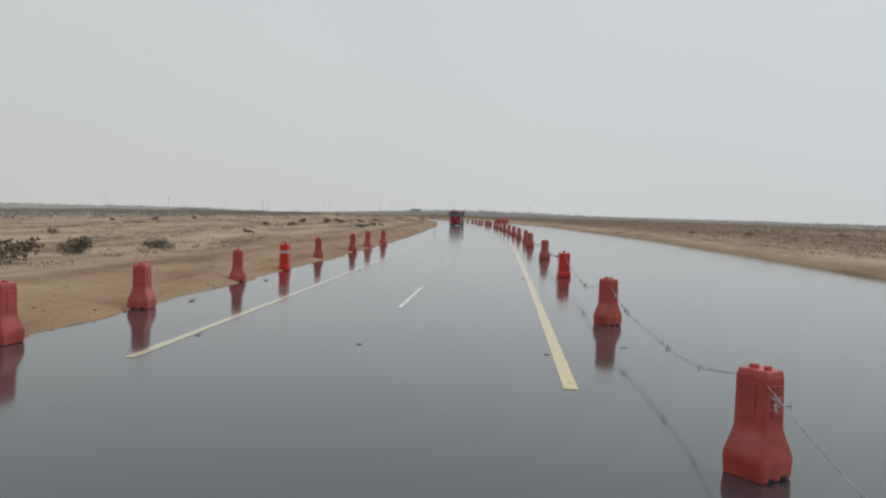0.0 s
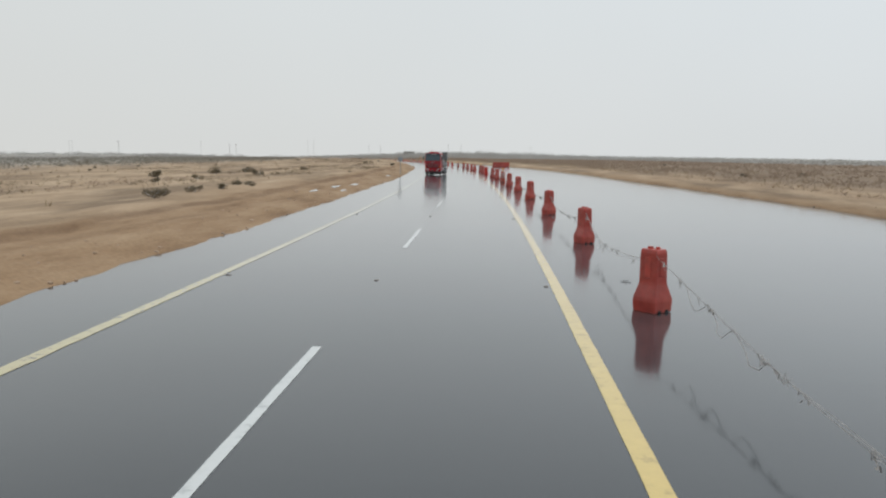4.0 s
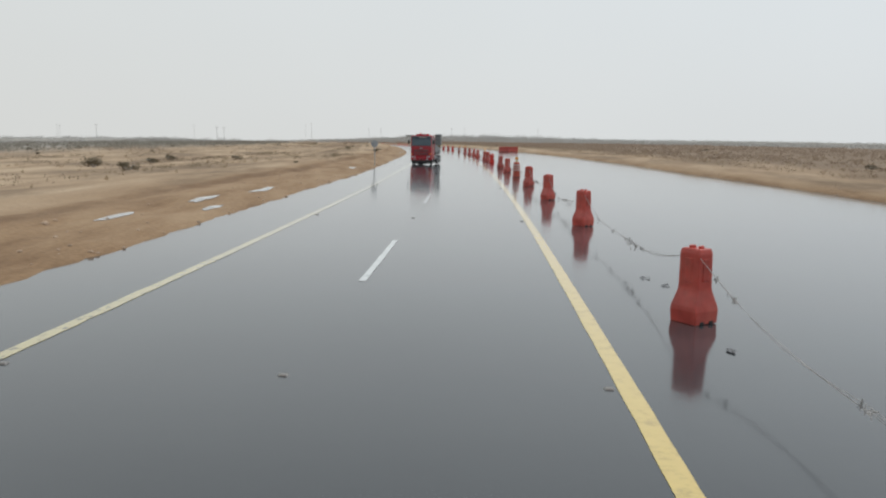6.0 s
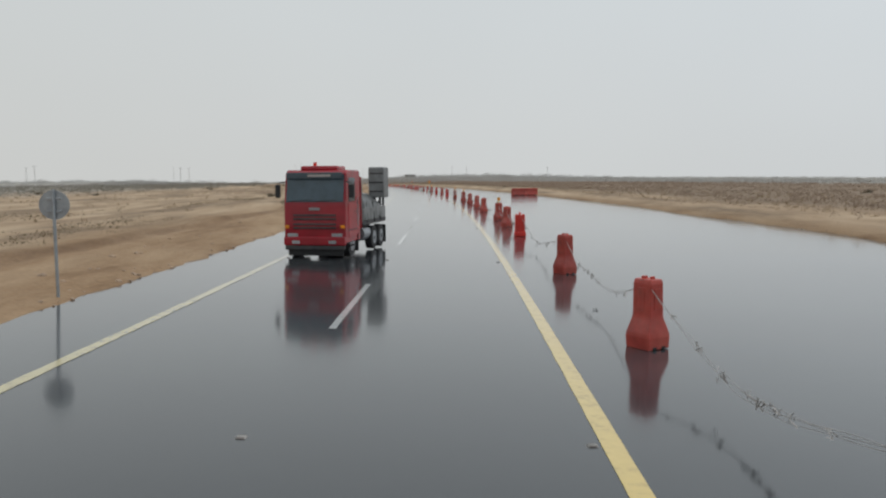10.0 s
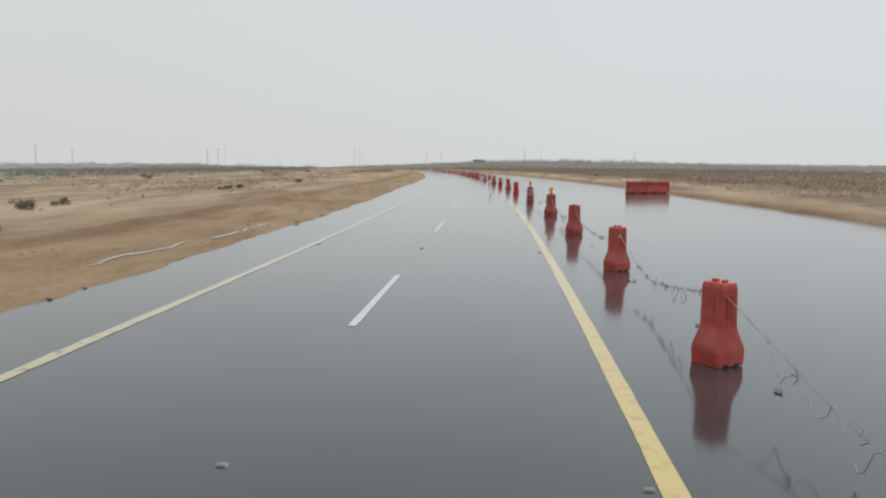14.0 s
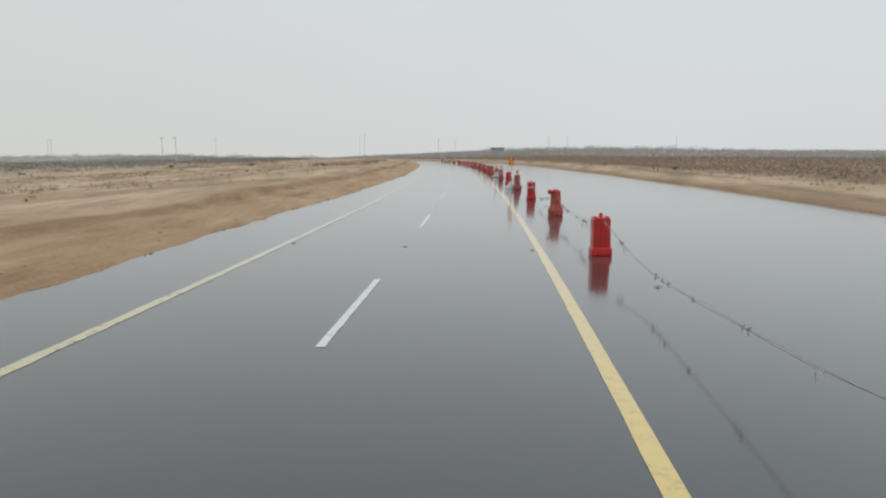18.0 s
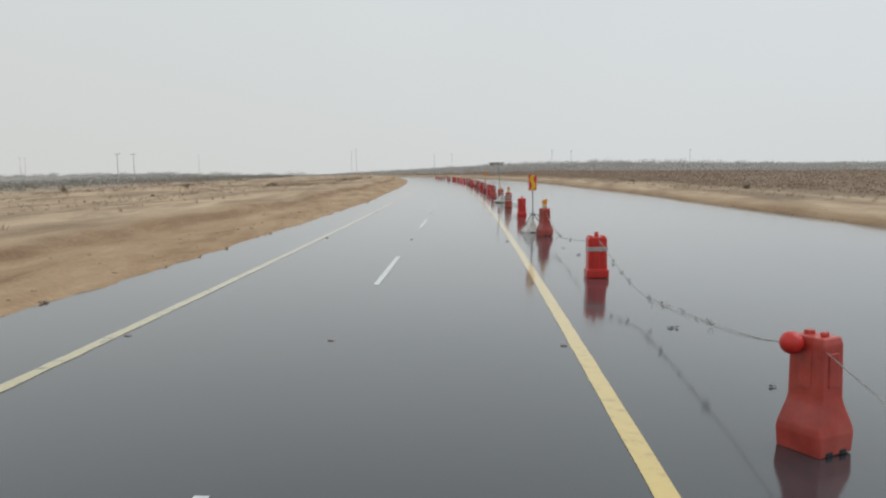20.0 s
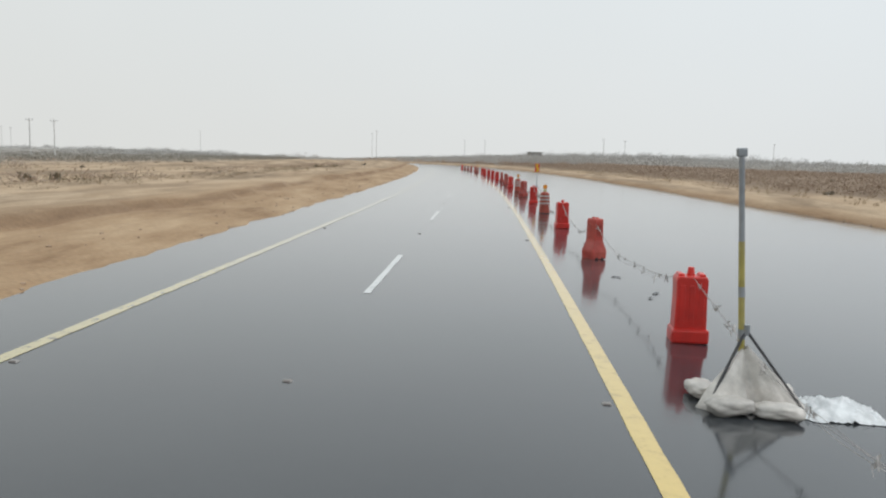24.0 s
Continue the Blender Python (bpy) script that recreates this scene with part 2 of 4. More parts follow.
PUDDLE = puddle_water()
ASPHALT = wet_asphalt()
WORN_YELLOW = wet_paint("worn_yellow_line_paint", (0.50, 0.42, 0.205), (0.13, 0.11, 0.08), 0.5)
YELLOW = wet_paint("yellow_line_paint", (0.66, 0.485, 0.165), (0.52, 0.385, 0.14))
WHITE = wet_paint("white_line_paint", (0.60, 0.61, 0.60), (0.40, 0.41, 0.41), 0.5)
SOIL = desert()
RED = simple("faded_red_plastic", (0.41, 0.052, 0.038), 0.34, 0, 0.28, 3.0, (0.43, 0.15, 0.115))
BRIGHT = simple("bright_red_plastic", (0.58, 0.026, 0.018), 0.33, 0, 0.18, 3.0)
ORANGE = simple("orange_red_plastic", (0.37, 0.045, 0.02), 0.36, 0, 0.3, 3.0, (0.25, 0.06, 0.04))
BAND = simple("dirty_white_reflective_band", (0.46, 0.42, 0.40), 0.35, 0, 0.2, 8.0, (0.30, 0.20, 0.18))
AMBER = simple("amber_lens", (0.85, 0.30, 0.02), 0.15, 0, 0.15, 10.0)
CREAM = simple("cream_plastic", (0.66, 0.58, 0.36), 0.4, 0, 0.1, 8.0)
SIGNYEL = simple("yellow_sign_sheeting", (0.80, 0.47, 0.03), 0.3, 0, 0.1, 4.0)
SIGNRED = simple("red_sign_sheeting", (0.66, 0.04, 0.03), 0.3, 0, 0.1, 4.0)
STEEL = simple("galvanised_steel", (0.34, 0.36, 0.38), 0.45, 0.7, 0.2, 5.0)
DARK = simple("dark_rubber", (0.025, 0.025, 0.027), 0.7, 0, 0.3, 8.0)
STUD = simple("grimy_stud_housing", (0.27, 0.255, 0.24), 0.6, 0, 0.3, 20.0)
STUDLENS = simple("clouded_stud_reflector", (0.20, 0.17, 0.155), 0.25, 0, 0.2, 20.0)
ROPE = simple("weathered_grey_rope", (0.40, 0.375, 0.36), 0.8, 0, 0.35, 9.0)
PALESACK = simple("wet_pale_woven_sack", (0.56, 0.53, 0.49), 0.38, 0, 0.30, 4.0, (0.25, 0.19, 0.155))
POSTYEL = simple("worn_yellow_post_paint", (0.48, 0.40, 0.10), 0.5, 0, 0.35, 5.0, (0.30, 0.29, 0.26))
SCRAP = simple("sodden_dark_netting", (0.19, 0.19, 0.195), 0.5, 0, 0.4, 12.0)
PLASTIC = simple("white_plastic_sheet", (0.72, 0.74, 0.75), 0.25, 0, 0.2, 6.0)
TRUCKRED = simple("red_truck_paint", (0.33, 0.010, 0.022), 0.25, 0, 0.2, 1.5)
TARP = simple("wet_grey_sheeting", (0.12, 0.125, 0.125), 0.35, 0, 0.35, 2.0, (0.07, 0.065, 0.06))
GLASS = simple("dark_windscreen_glass", (0.05, 0.075, 0.095), 0.06, 0, 0.2, 2.0)
GREY = simple("grey_truck_body", (0.22, 0.225, 0.225), 0.5, 0, 0.25, 1.5, (0.12, 0.11, 0.1))
CHASSIS = simple("muddy_black_chassis", (0.05, 0.05, 0.055), 0.6, 0.2, 0.3, 4.0, (0.12, 0.1, 0.08))
# timber colour lifted towards the sky, standing in for haze on far poles
HAZED_TIMBER = simple("timber_paled_for_haze", (0.50, 0.49, 0.475), 0.85, 0, 0.3, 3.0)
CONCRETE = simple("pale_concrete_wall", (0.42, 0.40, 0.37), 0.8, 0, 0.2, 0.6)
STONE = simple("wet_brown_stone", (0.31, 0.215, 0.145), 0.6, 0, 0.4, 4.0)
SHRUB = leafy("dry_shrub_leaves", (0.10, 0.082, 0.055), (0.21, 0.17, 0.115))
SCRUB = leafy("brown_scrub_leaves", (0.33, 0.25, 0.19), (0.43, 0.335, 0.262))
GRASS = leafy("pale_dry_grass", (0.29, 0.215, 0.135), (0.41, 0.31, 0.20))
OLIVE = leafy("dry_olive_brush", (0.17, 0.135, 0.088), (0.28, 0.22, 0.145))
GREYBRUSH = leafy("grey_olive_brush", (0.21, 0.195, 0.165), (0.31, 0.285, 0.245))
# distance haze is put into this leaf colour: greyed and paled
HAZED_LEAF = leafy("far_leaves_paled_for_haze", (0.41, 0.40, 0.385), (0.50, 0.485, 0.465))


# ---- helpers for meshes ----
def part(name, bm, material, parent=None, label=""):
    me = bpy.data.meshes.new(name)
    bm.to_mesh(me)
    bm.free()
    me.materials.append(material)
    ob = new(name, me)
    if parent is not None:
        ob.parent = parent
    if label:
        ob["label"] = label
    return ob


def raw(name, verts, faces, material, parent=None):
    me = bpy.data.meshes.new(name)
    me.from_pydata([tuple(map(float, v)) for v in verts], [], faces)
    me.materials.append(material)
    me.update()
    ob = new(name, me)
    if parent is not None:
        ob.parent = parent
    return ob


def quads(name, corners, material, parent=None):
    """Many loose four-cornered leaves in one mesh; corners is an array of n x 4 x 3."""
    n = len(corners)
    me = bpy.data.meshes.new(name)
    me.vertices.add(4 * n)
    me.vertices.foreach_set("co", np.asarray(corners, dtype=np.float32).ravel())
    me.loops.add(4 * n)
    me.loops.foreach_set("vertex_index", np.arange(4 * n, dtype=np.int32))
    me.polygons.add(n)
    me.polygons.foreach_set("loop_start", np.arange(0, 4 * n, 4, dtype=np.int32))
    me.materials.append(material)
    me.update(calc_edges=True)
    me.validate()
    ob = new(name, me)
    if parent is not None:
        ob.parent = parent
    return ob


def box(cx, cy, cz, sx, sy, sz, bevel=0.0, bm=None, m=None):
    bm = bm or bmesh.new()
    r = bmesh.ops.create_cube(bm, size=1.0)
    vs = r["verts"]
    for v in vs:
        v.co = Vector((v.co.x * sx + cx, v.co.y * sy + cy, v.co.z * sz + cz))
    if bevel:
        es = list({e for v in vs for e in v.link_edges})
        out = bmesh.ops.bevel(bm, geom=es, offset=bevel, segments=2, affect="EDGES", profile=0.5)
        vs = list({v for f in out["faces"] for v in f.verts} | {v for v in vs if v.is_valid})
    if m is not None:
        for v in vs:
            v.co = m @ v.co
    return bm


def tube(p0, p1, r0, r1=None, seg=10, bm=None):
    bm = bm or bmesh.new()
    p0, p1 = Vector(p0), Vector(p1)
    d = p1 - p0
    q = d.to_track_quat("Z", "Y").to_matrix().to_4x4()
    bmesh.ops.create_cone(bm, cap_ends=True, segments=seg, radius1=r0, radius2=r0 if r1 is None else r1, depth=d.length,
                          matrix=Matrix.Translation((p0 + p1) / 2) @ q)
    return bm


def prism(profile, y0, y1, bevel=0.0, ends=None):
    """A profile in x and z, swept from y0 to y1; ends shrinks the far and near rims a little."""
    bm = bmesh.new()
    n = len(profile)
    a = [bm.verts.new((x, y0, z)) for x, z in profile]
    b = [bm.verts.new((x, y1, z)) for x, z in profile]
    bm.faces.new(a)
    bm.faces.new(b[::-1])
    for i in range(n):
        j = (i + 1) % n
        bm.faces.new((a[j], a[i], b[i], b[j]))
    bmesh.ops.recalc_face_normals(bm, faces=bm.faces)
    if bevel:
        bmesh.ops.bevel(bm, geom=list(bm.edges), offset=bevel, segments=2, affect="EDGES", profile=0.6)
    return bm


def smooth(ob):
    for f in ob.data.polygons:
        f.use_smooth = True
    return ob


def empty(name, label, category, group="", kind=""):
    return tagged(new(name), label, category, group, kind)


# ---- ground: one sheet to the horizon, with the road's bed sunk into it ----
def wob(s, k, seed):
    return noise.noise(Vector((s * k, seed, 0.0)))


EDGE_S = [-40, -8, 20, 60, 90, 115, 155, 182, 225, 258, 272, 300, 322, 340, 420]
EDGE_U = [-6.1, -6.1, -5.9, -5.85, -6.05, -5.8, -6.0, -5.7, -5.95, -6.3, -5.85, -5.65, -5.45, -5.9, -6.2]


def left_edge(s):
    return float(np.interp(s, EDGE_S, EDGE_U)) + 0.16 * wob(s, 0.11, 3.1) + 0.16 * wob(s, 0.45, 8.2) + 0.18 * wob(s, 1.0, 4.4) + 0.09 * wob(s, 1.9, 6.1)


def right_edge(s):
    return 21.7 + 0.9 * wob(s, 0.035, 5.7) + 0.35 * wob(s, 0.22, 1.9)


def rise(s, u):
    """Beyond the end of the drive the plain lifts gently on both sides of the road."""
    a = min(1.0, max(0.0, (s - 470) / 430))
    b = min(1.0, max(0.0, (abs(u) - 30) / 130))
    return (3.6 if u < 0 else 6.0) * a * a * (3 - 2 * a) * b * b * (3 - 2 * b)


def ledge_at(s):
    return 3.3 + 0.7 * wob(s, 0.06, 14.0) + 0.25 * wob(s, 0.4, 15.0)


def ledge(s, d):
    """A small washed-out step in the bank, a few metres from the water."""
    k = min(1.0, max(0.0, (d - ledge_at(s) + 0.22) / 0.44))
    return (0.16 + 0.24 * min(1.0, max(0.0, (s - 60) / 240))) * (0.75 + 0.5 * wob(s, 0.09, 16.0)) * k * k * (3 - 2 * k)


def ground_z(s, u):
    """The ground's height beside the road, before the far fall of the land."""
    return bank_z(s, u) + rise(s, u)


def bank_z(s, u):
    if u < 0:
        d = left_edge(s) - u
        n1 = noise.noise(Vector((s * 0.045, u * 0.09, 2.0)))
        n2 = noise.noise(Vector((s * 0.16, u * 0.3, 7.0)))
        z = float(road_z(left_edge(s), s)) + 0.42 * (1 - math.exp(-d / 1.6)) + 0.30 * (1 - math.exp(-d / 9.0)) + min(1.0, d / 14.0) * 0.28 * n1 + min(1, d) * 0.07 * n2
        z += min(1.0, d / 1.5) * math.exp(-d / 40) * (0.13 * noise.noise(Vector((s * 0.05, u * 0.75, 31.0))) + 0.09 * noise.noise(Vector((s * 0.3, u * 0.9, 37.0))))
        z += ledge(s, d) * math.exp(-(d / 14) ** 2)
        z -= 0.45 * math.exp(-((d - 19) / 5.0) ** 2) * (0.6 + 0.4 * n1) + 0.55 * min(1.0, max(0.0, (d - 30) / 120))
        return z + 0.5 * noise.noise(Vector((s * 0.012, u * 0.012, 4.0))) * min(1.0, max(0, d - 25) / 80)
    d = u - right_edge(s)
    n1 = noise.noise(Vector((s * 0.04, u * 0.08, 12.0)))
    n2 = noise.noise(Vector((s * 0.2, u * 0.3, 17.0)))
    z = float(road_z(20.0, s)) + 0.38 * (1 - math.exp(-d / 1.0)) + 0.85 * (1 - math.exp(-d / 9.0)) + min(1, d / 6) * 0.22 * n1 + min(1, d) * 0.07 * n2
    return z - 0.9 * min(1.0, max(0.0, (d - 60) / 200))


def ground():
    ss = np.concatenate([np.arange(-250, -40, 15.0), np.arange(-40, 420, 0.5), np.arange(420, 700, 5.0), np.arange(700, 1500, 40.0)])
    lu = [0, 0.25, 0.6, 1.0, 1.5, 2.0, 2.3, 2.55, 2.8, 3.0, 3.2, 3.4, 3.6, 3.85, 4.15, 4.6, 5.1, 5.8, 7.2, 9, 11, 13.5, 16, 19, 23, 28, 34, 42, 52, 66, 85, 110, 150, 210, 300, 430, 620, 850, 1150]
    ru = [0, 0.25, 0.6, 1.0, 1.5, 2.2, 3.0, 4.0, 5.2, 6.6, 8.2, 10, 13, 17, 22, 29, 38, 50, 66, 90, 130, 190, 280, 420, 620, 850, 1150]
    cols = len(lu) + len(ru) + 2
    verts, soil, track, litter, plain, seam, damp = [], [], [], [], [], [], []
    for s in ss:
        le, re = left_edge(s), right_edge(s)
        row = [(le - d, ground_z(s, le - d) if d else float(road_z(le, s)) - 0.012) for d in lu[::-1]]
        row += [(le + 0.5, -0.5), (re - 0.5, -0.9)]
        row += [(re + d, ground_z(s, re + d) if d else float(road_z(20.0, s)) - 0.012) for d in ru]
        soil += [0.95 * math.exp(-(d / 5.0) ** 2) + 0.25 * math.exp(-((d - 13) / 3.0) ** 2) + 0.3 * math.exp(-((d - 3.1) / 0.5) ** 2) for d in lu[::-1]]
        soil += [1.0, 1.0] + [0.75 * math.exp(-(d / 1.5) ** 2) for d in ru]
        verts += [at(s, u, z) for u, z in row]
        brow = ledge_at(s)
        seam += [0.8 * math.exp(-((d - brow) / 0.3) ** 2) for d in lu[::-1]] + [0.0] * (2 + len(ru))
        soak = float(np.interp(s, [-40, 40, 60, 130, 215, 300], [0.75, 0.75, 0.9, 0.9, 0.7, 0.1]))
        damp += [soak * (0.45 + 0.55 * math.exp(-(d / 5.0) ** 2)) for d in lu[::-1]] + [1.0, 1.0] + [max(0.9 * math.exp(-(d / 0.9) ** 2), 0.8 * soak) for d in ru]
        # share of the painted haze, growing with distance from the road
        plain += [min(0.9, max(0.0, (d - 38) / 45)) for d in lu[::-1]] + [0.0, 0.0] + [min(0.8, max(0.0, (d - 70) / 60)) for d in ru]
        litter += [0.0] * (len(lu) + 2) + [min(0.9, max(0.0, (d - 5.0) / 4.0)) for d in ru]
        for u, z in row:
            track += [float(s), float(u), 0.0]
    faces = [(i * cols + j, i * cols + j + 1, (i + 1) * cols + j + 1, (i + 1) * cols + j) for i in range(len(ss) - 1) for j in range(cols - 1)]
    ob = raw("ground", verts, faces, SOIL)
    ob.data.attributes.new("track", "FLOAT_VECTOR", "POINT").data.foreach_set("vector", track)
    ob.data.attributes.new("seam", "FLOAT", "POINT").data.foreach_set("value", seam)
    ob.data.attributes.new("damp", "FLOAT", "POINT").data.foreach_set("value", damp)
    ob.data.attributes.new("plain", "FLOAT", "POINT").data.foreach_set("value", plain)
    ob.data.attributes.new("litter", "FLOAT", "POINT").data.foreach_set("value", litter)
    ob.data.attributes.new("soil", "FLOAT", "POINT").data.foreach_set("value", soil)
    smooth(ob)
    return tagged(ob, "tan desert soil, wet and reddish brown along the flooded road", "ground", kind="structure")


def on_ground(s, u, turn=0.0, sink=0.0):
    x, y, z = at(s, u, ground_z(s, u))
    return pose(float(x), float(y), float(z) - sink, 0, 0, turn)


def strip(name, s0, s1, u0, u1, lift, material, step=2.0, cols=2, ragged=0.0, thick=0.0):
    n = max(2, int(math.ceil((s1 - s0) / step)) + 1)
    verts, faces = [], []
    for s in np.linspace(s0, s1, n):
        for j in range(cols):
            u = u0 + (u1 - u0) * j / (cols - 1)
            if ragged and j in (0, cols - 1):
                u += ragged * noise.noise(Vector((s * 2.1, u * 5.0, 3.0)))
            x, y, z = at(s, u)
            verts.append((x, y, z + lift))
    for i in range(n - 1):
        for j in range(cols - 1):
            a = i * cols + j
            faces.append((a, a + 1, a + 1 + cols, a + cols))
    return raw(name, verts, faces, material)


ground()
us = [-6.6, -4, -2, 0, 2, 4, 6, 9, 12, 15, 18, 23.2]
ss = np.concatenate([np.arange(-250, 700, 4.0), np.arange(700, 1500, 30.0)])
rv = [at(s, u) for s in ss for u in us]
rf = [(i * len(us) + j, i * len(us) + j + 1, (i + 1) * len(us) + j + 1, (i + 1) * len(us) + j) for i in range(len(ss) - 1) for j in range(len(us) - 1)]
road = tagged(smooth(raw("road", rv, rf, ASPHALT)), "dark asphalt highway under a mirror-like film of rainwater", "road", kind="structure")
LEFT_LINE, RIGHT_LINE = -3.453, 3.865
ln = strip("yellow_edge_line", -8.5, 900, LEFT_LINE - 0.10, LEFT_LINE + 0.10, 0.006, WORN_YELLOW, 0.4, 2, 0.03)
tagged(ln, "wet yellow painted edge line beside the sand shoulder", "road marking", kind="structure")
ln = strip("yellow_edge_line", -9.0, 900, RIGHT_LINE - 0.115, RIGHT_LINE + 0.115, 0.006, YELLOW, 0.5, 2, 0.012)
tagged(ln, "wet yellow painted edge line beside the row of barriers", "road marking", kind="structure")
for k in range(0, 34):
    d = strip("lane_dash", 18.0 * k, 18.0 * k + 6.0, -0.068, 0.068, 0.006, WHITE, 0.5, 2, 0.012)
    tagged(d, "white painted lane dash on wet asphalt", "road marking", "lane dashes", "structure")


# ---- road studs in the middle of each gap between the dashes ----
def road_stud():
    root = empty("road_stud", "small dark road stud standing in the film of water", "road stud", "road studs")
    bm = bmesh.new()
    lo = [bm.verts.new(c) for c in ((-0.06, -0.05, -0.004), (0.06, -0.05, -0.004), (0.06, 0.05, -0.004), (-0.06, 0.05, -0.004))]
    hi = [bm.verts.new(c) for c in ((-0.048, -0.024, 0.021), (0.048, -0.024, 0.021), (0.048, 0.024, 0.021), (-0.048, 0.024, 0.021))]
    bm.faces.new(hi)
    for i in range(4):
        bm.faces.new((lo[i], lo[(i + 1) % 4], hi[(i + 1) % 4], hi[i]))
    bmesh.ops.bevel(bm, geom=list(bm.edges), offset=0.006, segments=1, affect="EDGES")
    part("body", bm, STUD, root)
    for sy in (-1, 1):
        lens = box(0, 0, 0, 0.078, 0.006, 0.02, 0.002)
        bmesh.ops.transform(lens, matrix=Matrix.Translation((0, sy * 0.039, 0.0095)) @ Matrix.Rotation(sy * radians(43), 4, "X"), verts=lens.verts)
        part("reflector", lens, STUDLENS, root, "clouded reflector face")
    return root


first_stud = None
for k in range(-1, 26):
    for u in (-3.25, 0.0, 3.65):
        m = stand(18.0 * k + 12.0, u)
        if first_stud is None:
            first_stud = road_stud()
            first_stud.matrix_basis = m
        else:
            copy_thing(first_stud, m)


# ---- plastic barriers ----
def barrier_thing():
    """Slim road barrier: flared foot, waist, slim upper wall; long side along the road."""
    root = empty("road_barrier", "faded red plastic road barrier standing in shallow water", "barrier", "barriers along the road")
    # flared foot and slim head, tapered along both axes
    rings = [(0.0, 0.238, 0.25), (0.20, 0.248, 0.262), (0.27, 0.238, 0.252), (0.49, 0.162, 0.208), (0.55, 0.152, 0.2), (1.08, 0.146, 0.194), (1.15, 0.13, 0.178)]
    bm = bmesh.new()
    loops = [[bm.verts.new(p) for p in ((-w, -d, z), (w, -d, z), (w, d, z), (-w, d, z))] for z, w, d in rings]
    for a, b in zip(loops, loops[1:]):
        for i in range(4):
            bm.faces.new((a[i], a[(i + 1) % 4], b[(i + 1) % 4], b[i]))
    bm.faces.new(loops[-1])
    bm.faces.new(loops[0][::-1])
    bmesh.ops.bevel(bm, geom=list(bm.edges), offset=0.016, segments=2, affect="EDGES", profile=0.5, clamp_overlap=True)
    part("body", bm, RED, root)
    for y in (-0.2, 0.2):
        part("end_panel", box(0, y, 0.83, 0.14, 0.02, 0.34, 0.009), RED, root)
    for sx in (-1, 1):
        part("side_rib", box(sx * 0.151, 0, 0.82, 0.02, 0.13, 0.38, 0.009), RED, root)
        part("foot_slot", box(sx * 0.1, -0.248, 0.025, 0.09, 0.03, 0.05, 0.01), DARK, root, "dark forklift slot")
    part("lifting_lug", box(0, -0.09, 1.17, 0.09, 0.05, 0.05, 0.015), RED, root)
    part("filler_cap", tube((0, 0.08, 1.15), (0, 0.08, 1.19), 0.055, 0.05, 12), RED, root)
    return root


def block_thing():
    """Upright block barrier set across the road's line, ribbed front, stepped foot, knob on top."""
    root = empty("block_barrier", "bright red water-filled block barrier standing in shallow water", "barrier", "barriers along the road")
    prof = [(-0.34, 0.0), (-0.34, 0.14), (-0.29, 0.2), (-0.275, 0.72), (-0.285, 0.98), (-0.26, 1.04), (0.26, 1.04), (0.285, 0.98), (0.275, 0.72),
            (0.29, 0.2), (0.34, 0.14), (0.34, 0.0)]
    part("body", prism(prof, -0.22, 0.22, 0.025), BRIGHT, root)
    for x in (-0.17, 0.0, 0.17):
        part("front_rib", box(x, -0.222, 0.60, 0.10, 0.02, 0.62, 0.009), BRIGHT, root)
    part("foot", box(0, -0.01, 0.11, 0.66, 0.54, 0.22, 0.035), BRIGHT, root)
    for x in (-0.19, 0.19):
        part("shoulder", box(x, 0, 1.05, 0.11, 0.3, 0.06, 0.02), BRIGHT, root)
    part("knob", tube((0, 0, 1.02), (0, 0, 1.17), 0.075, 0.055, 12), BRIGHT, root)
    for o in root.children:
        o.data.transform(Matrix.Diagonal((0.85, 0.92, 1, 1)))
    return root


def lamp_parts(root, z, y=0.0):
    part("lamp_battery_box", box(0, y, z + 0.085, 0.17, 0.11, 0.17, 0.02), CREAM, root, "cream plastic lamp housing")
    lens = part("lamp_lens", tube((0, y - 0.055, z + 0.27), (0, y + 0.055, z + 0.27), 0.105, 0.105, 18), AMBER, root, "amber warning lamp lens")
    part("lens_rim", tube((0, y - 0.02, z + 0.27), (0, y + 0.02, z + 0.27), 0.118, 0.118, 18), CREAM, lens)


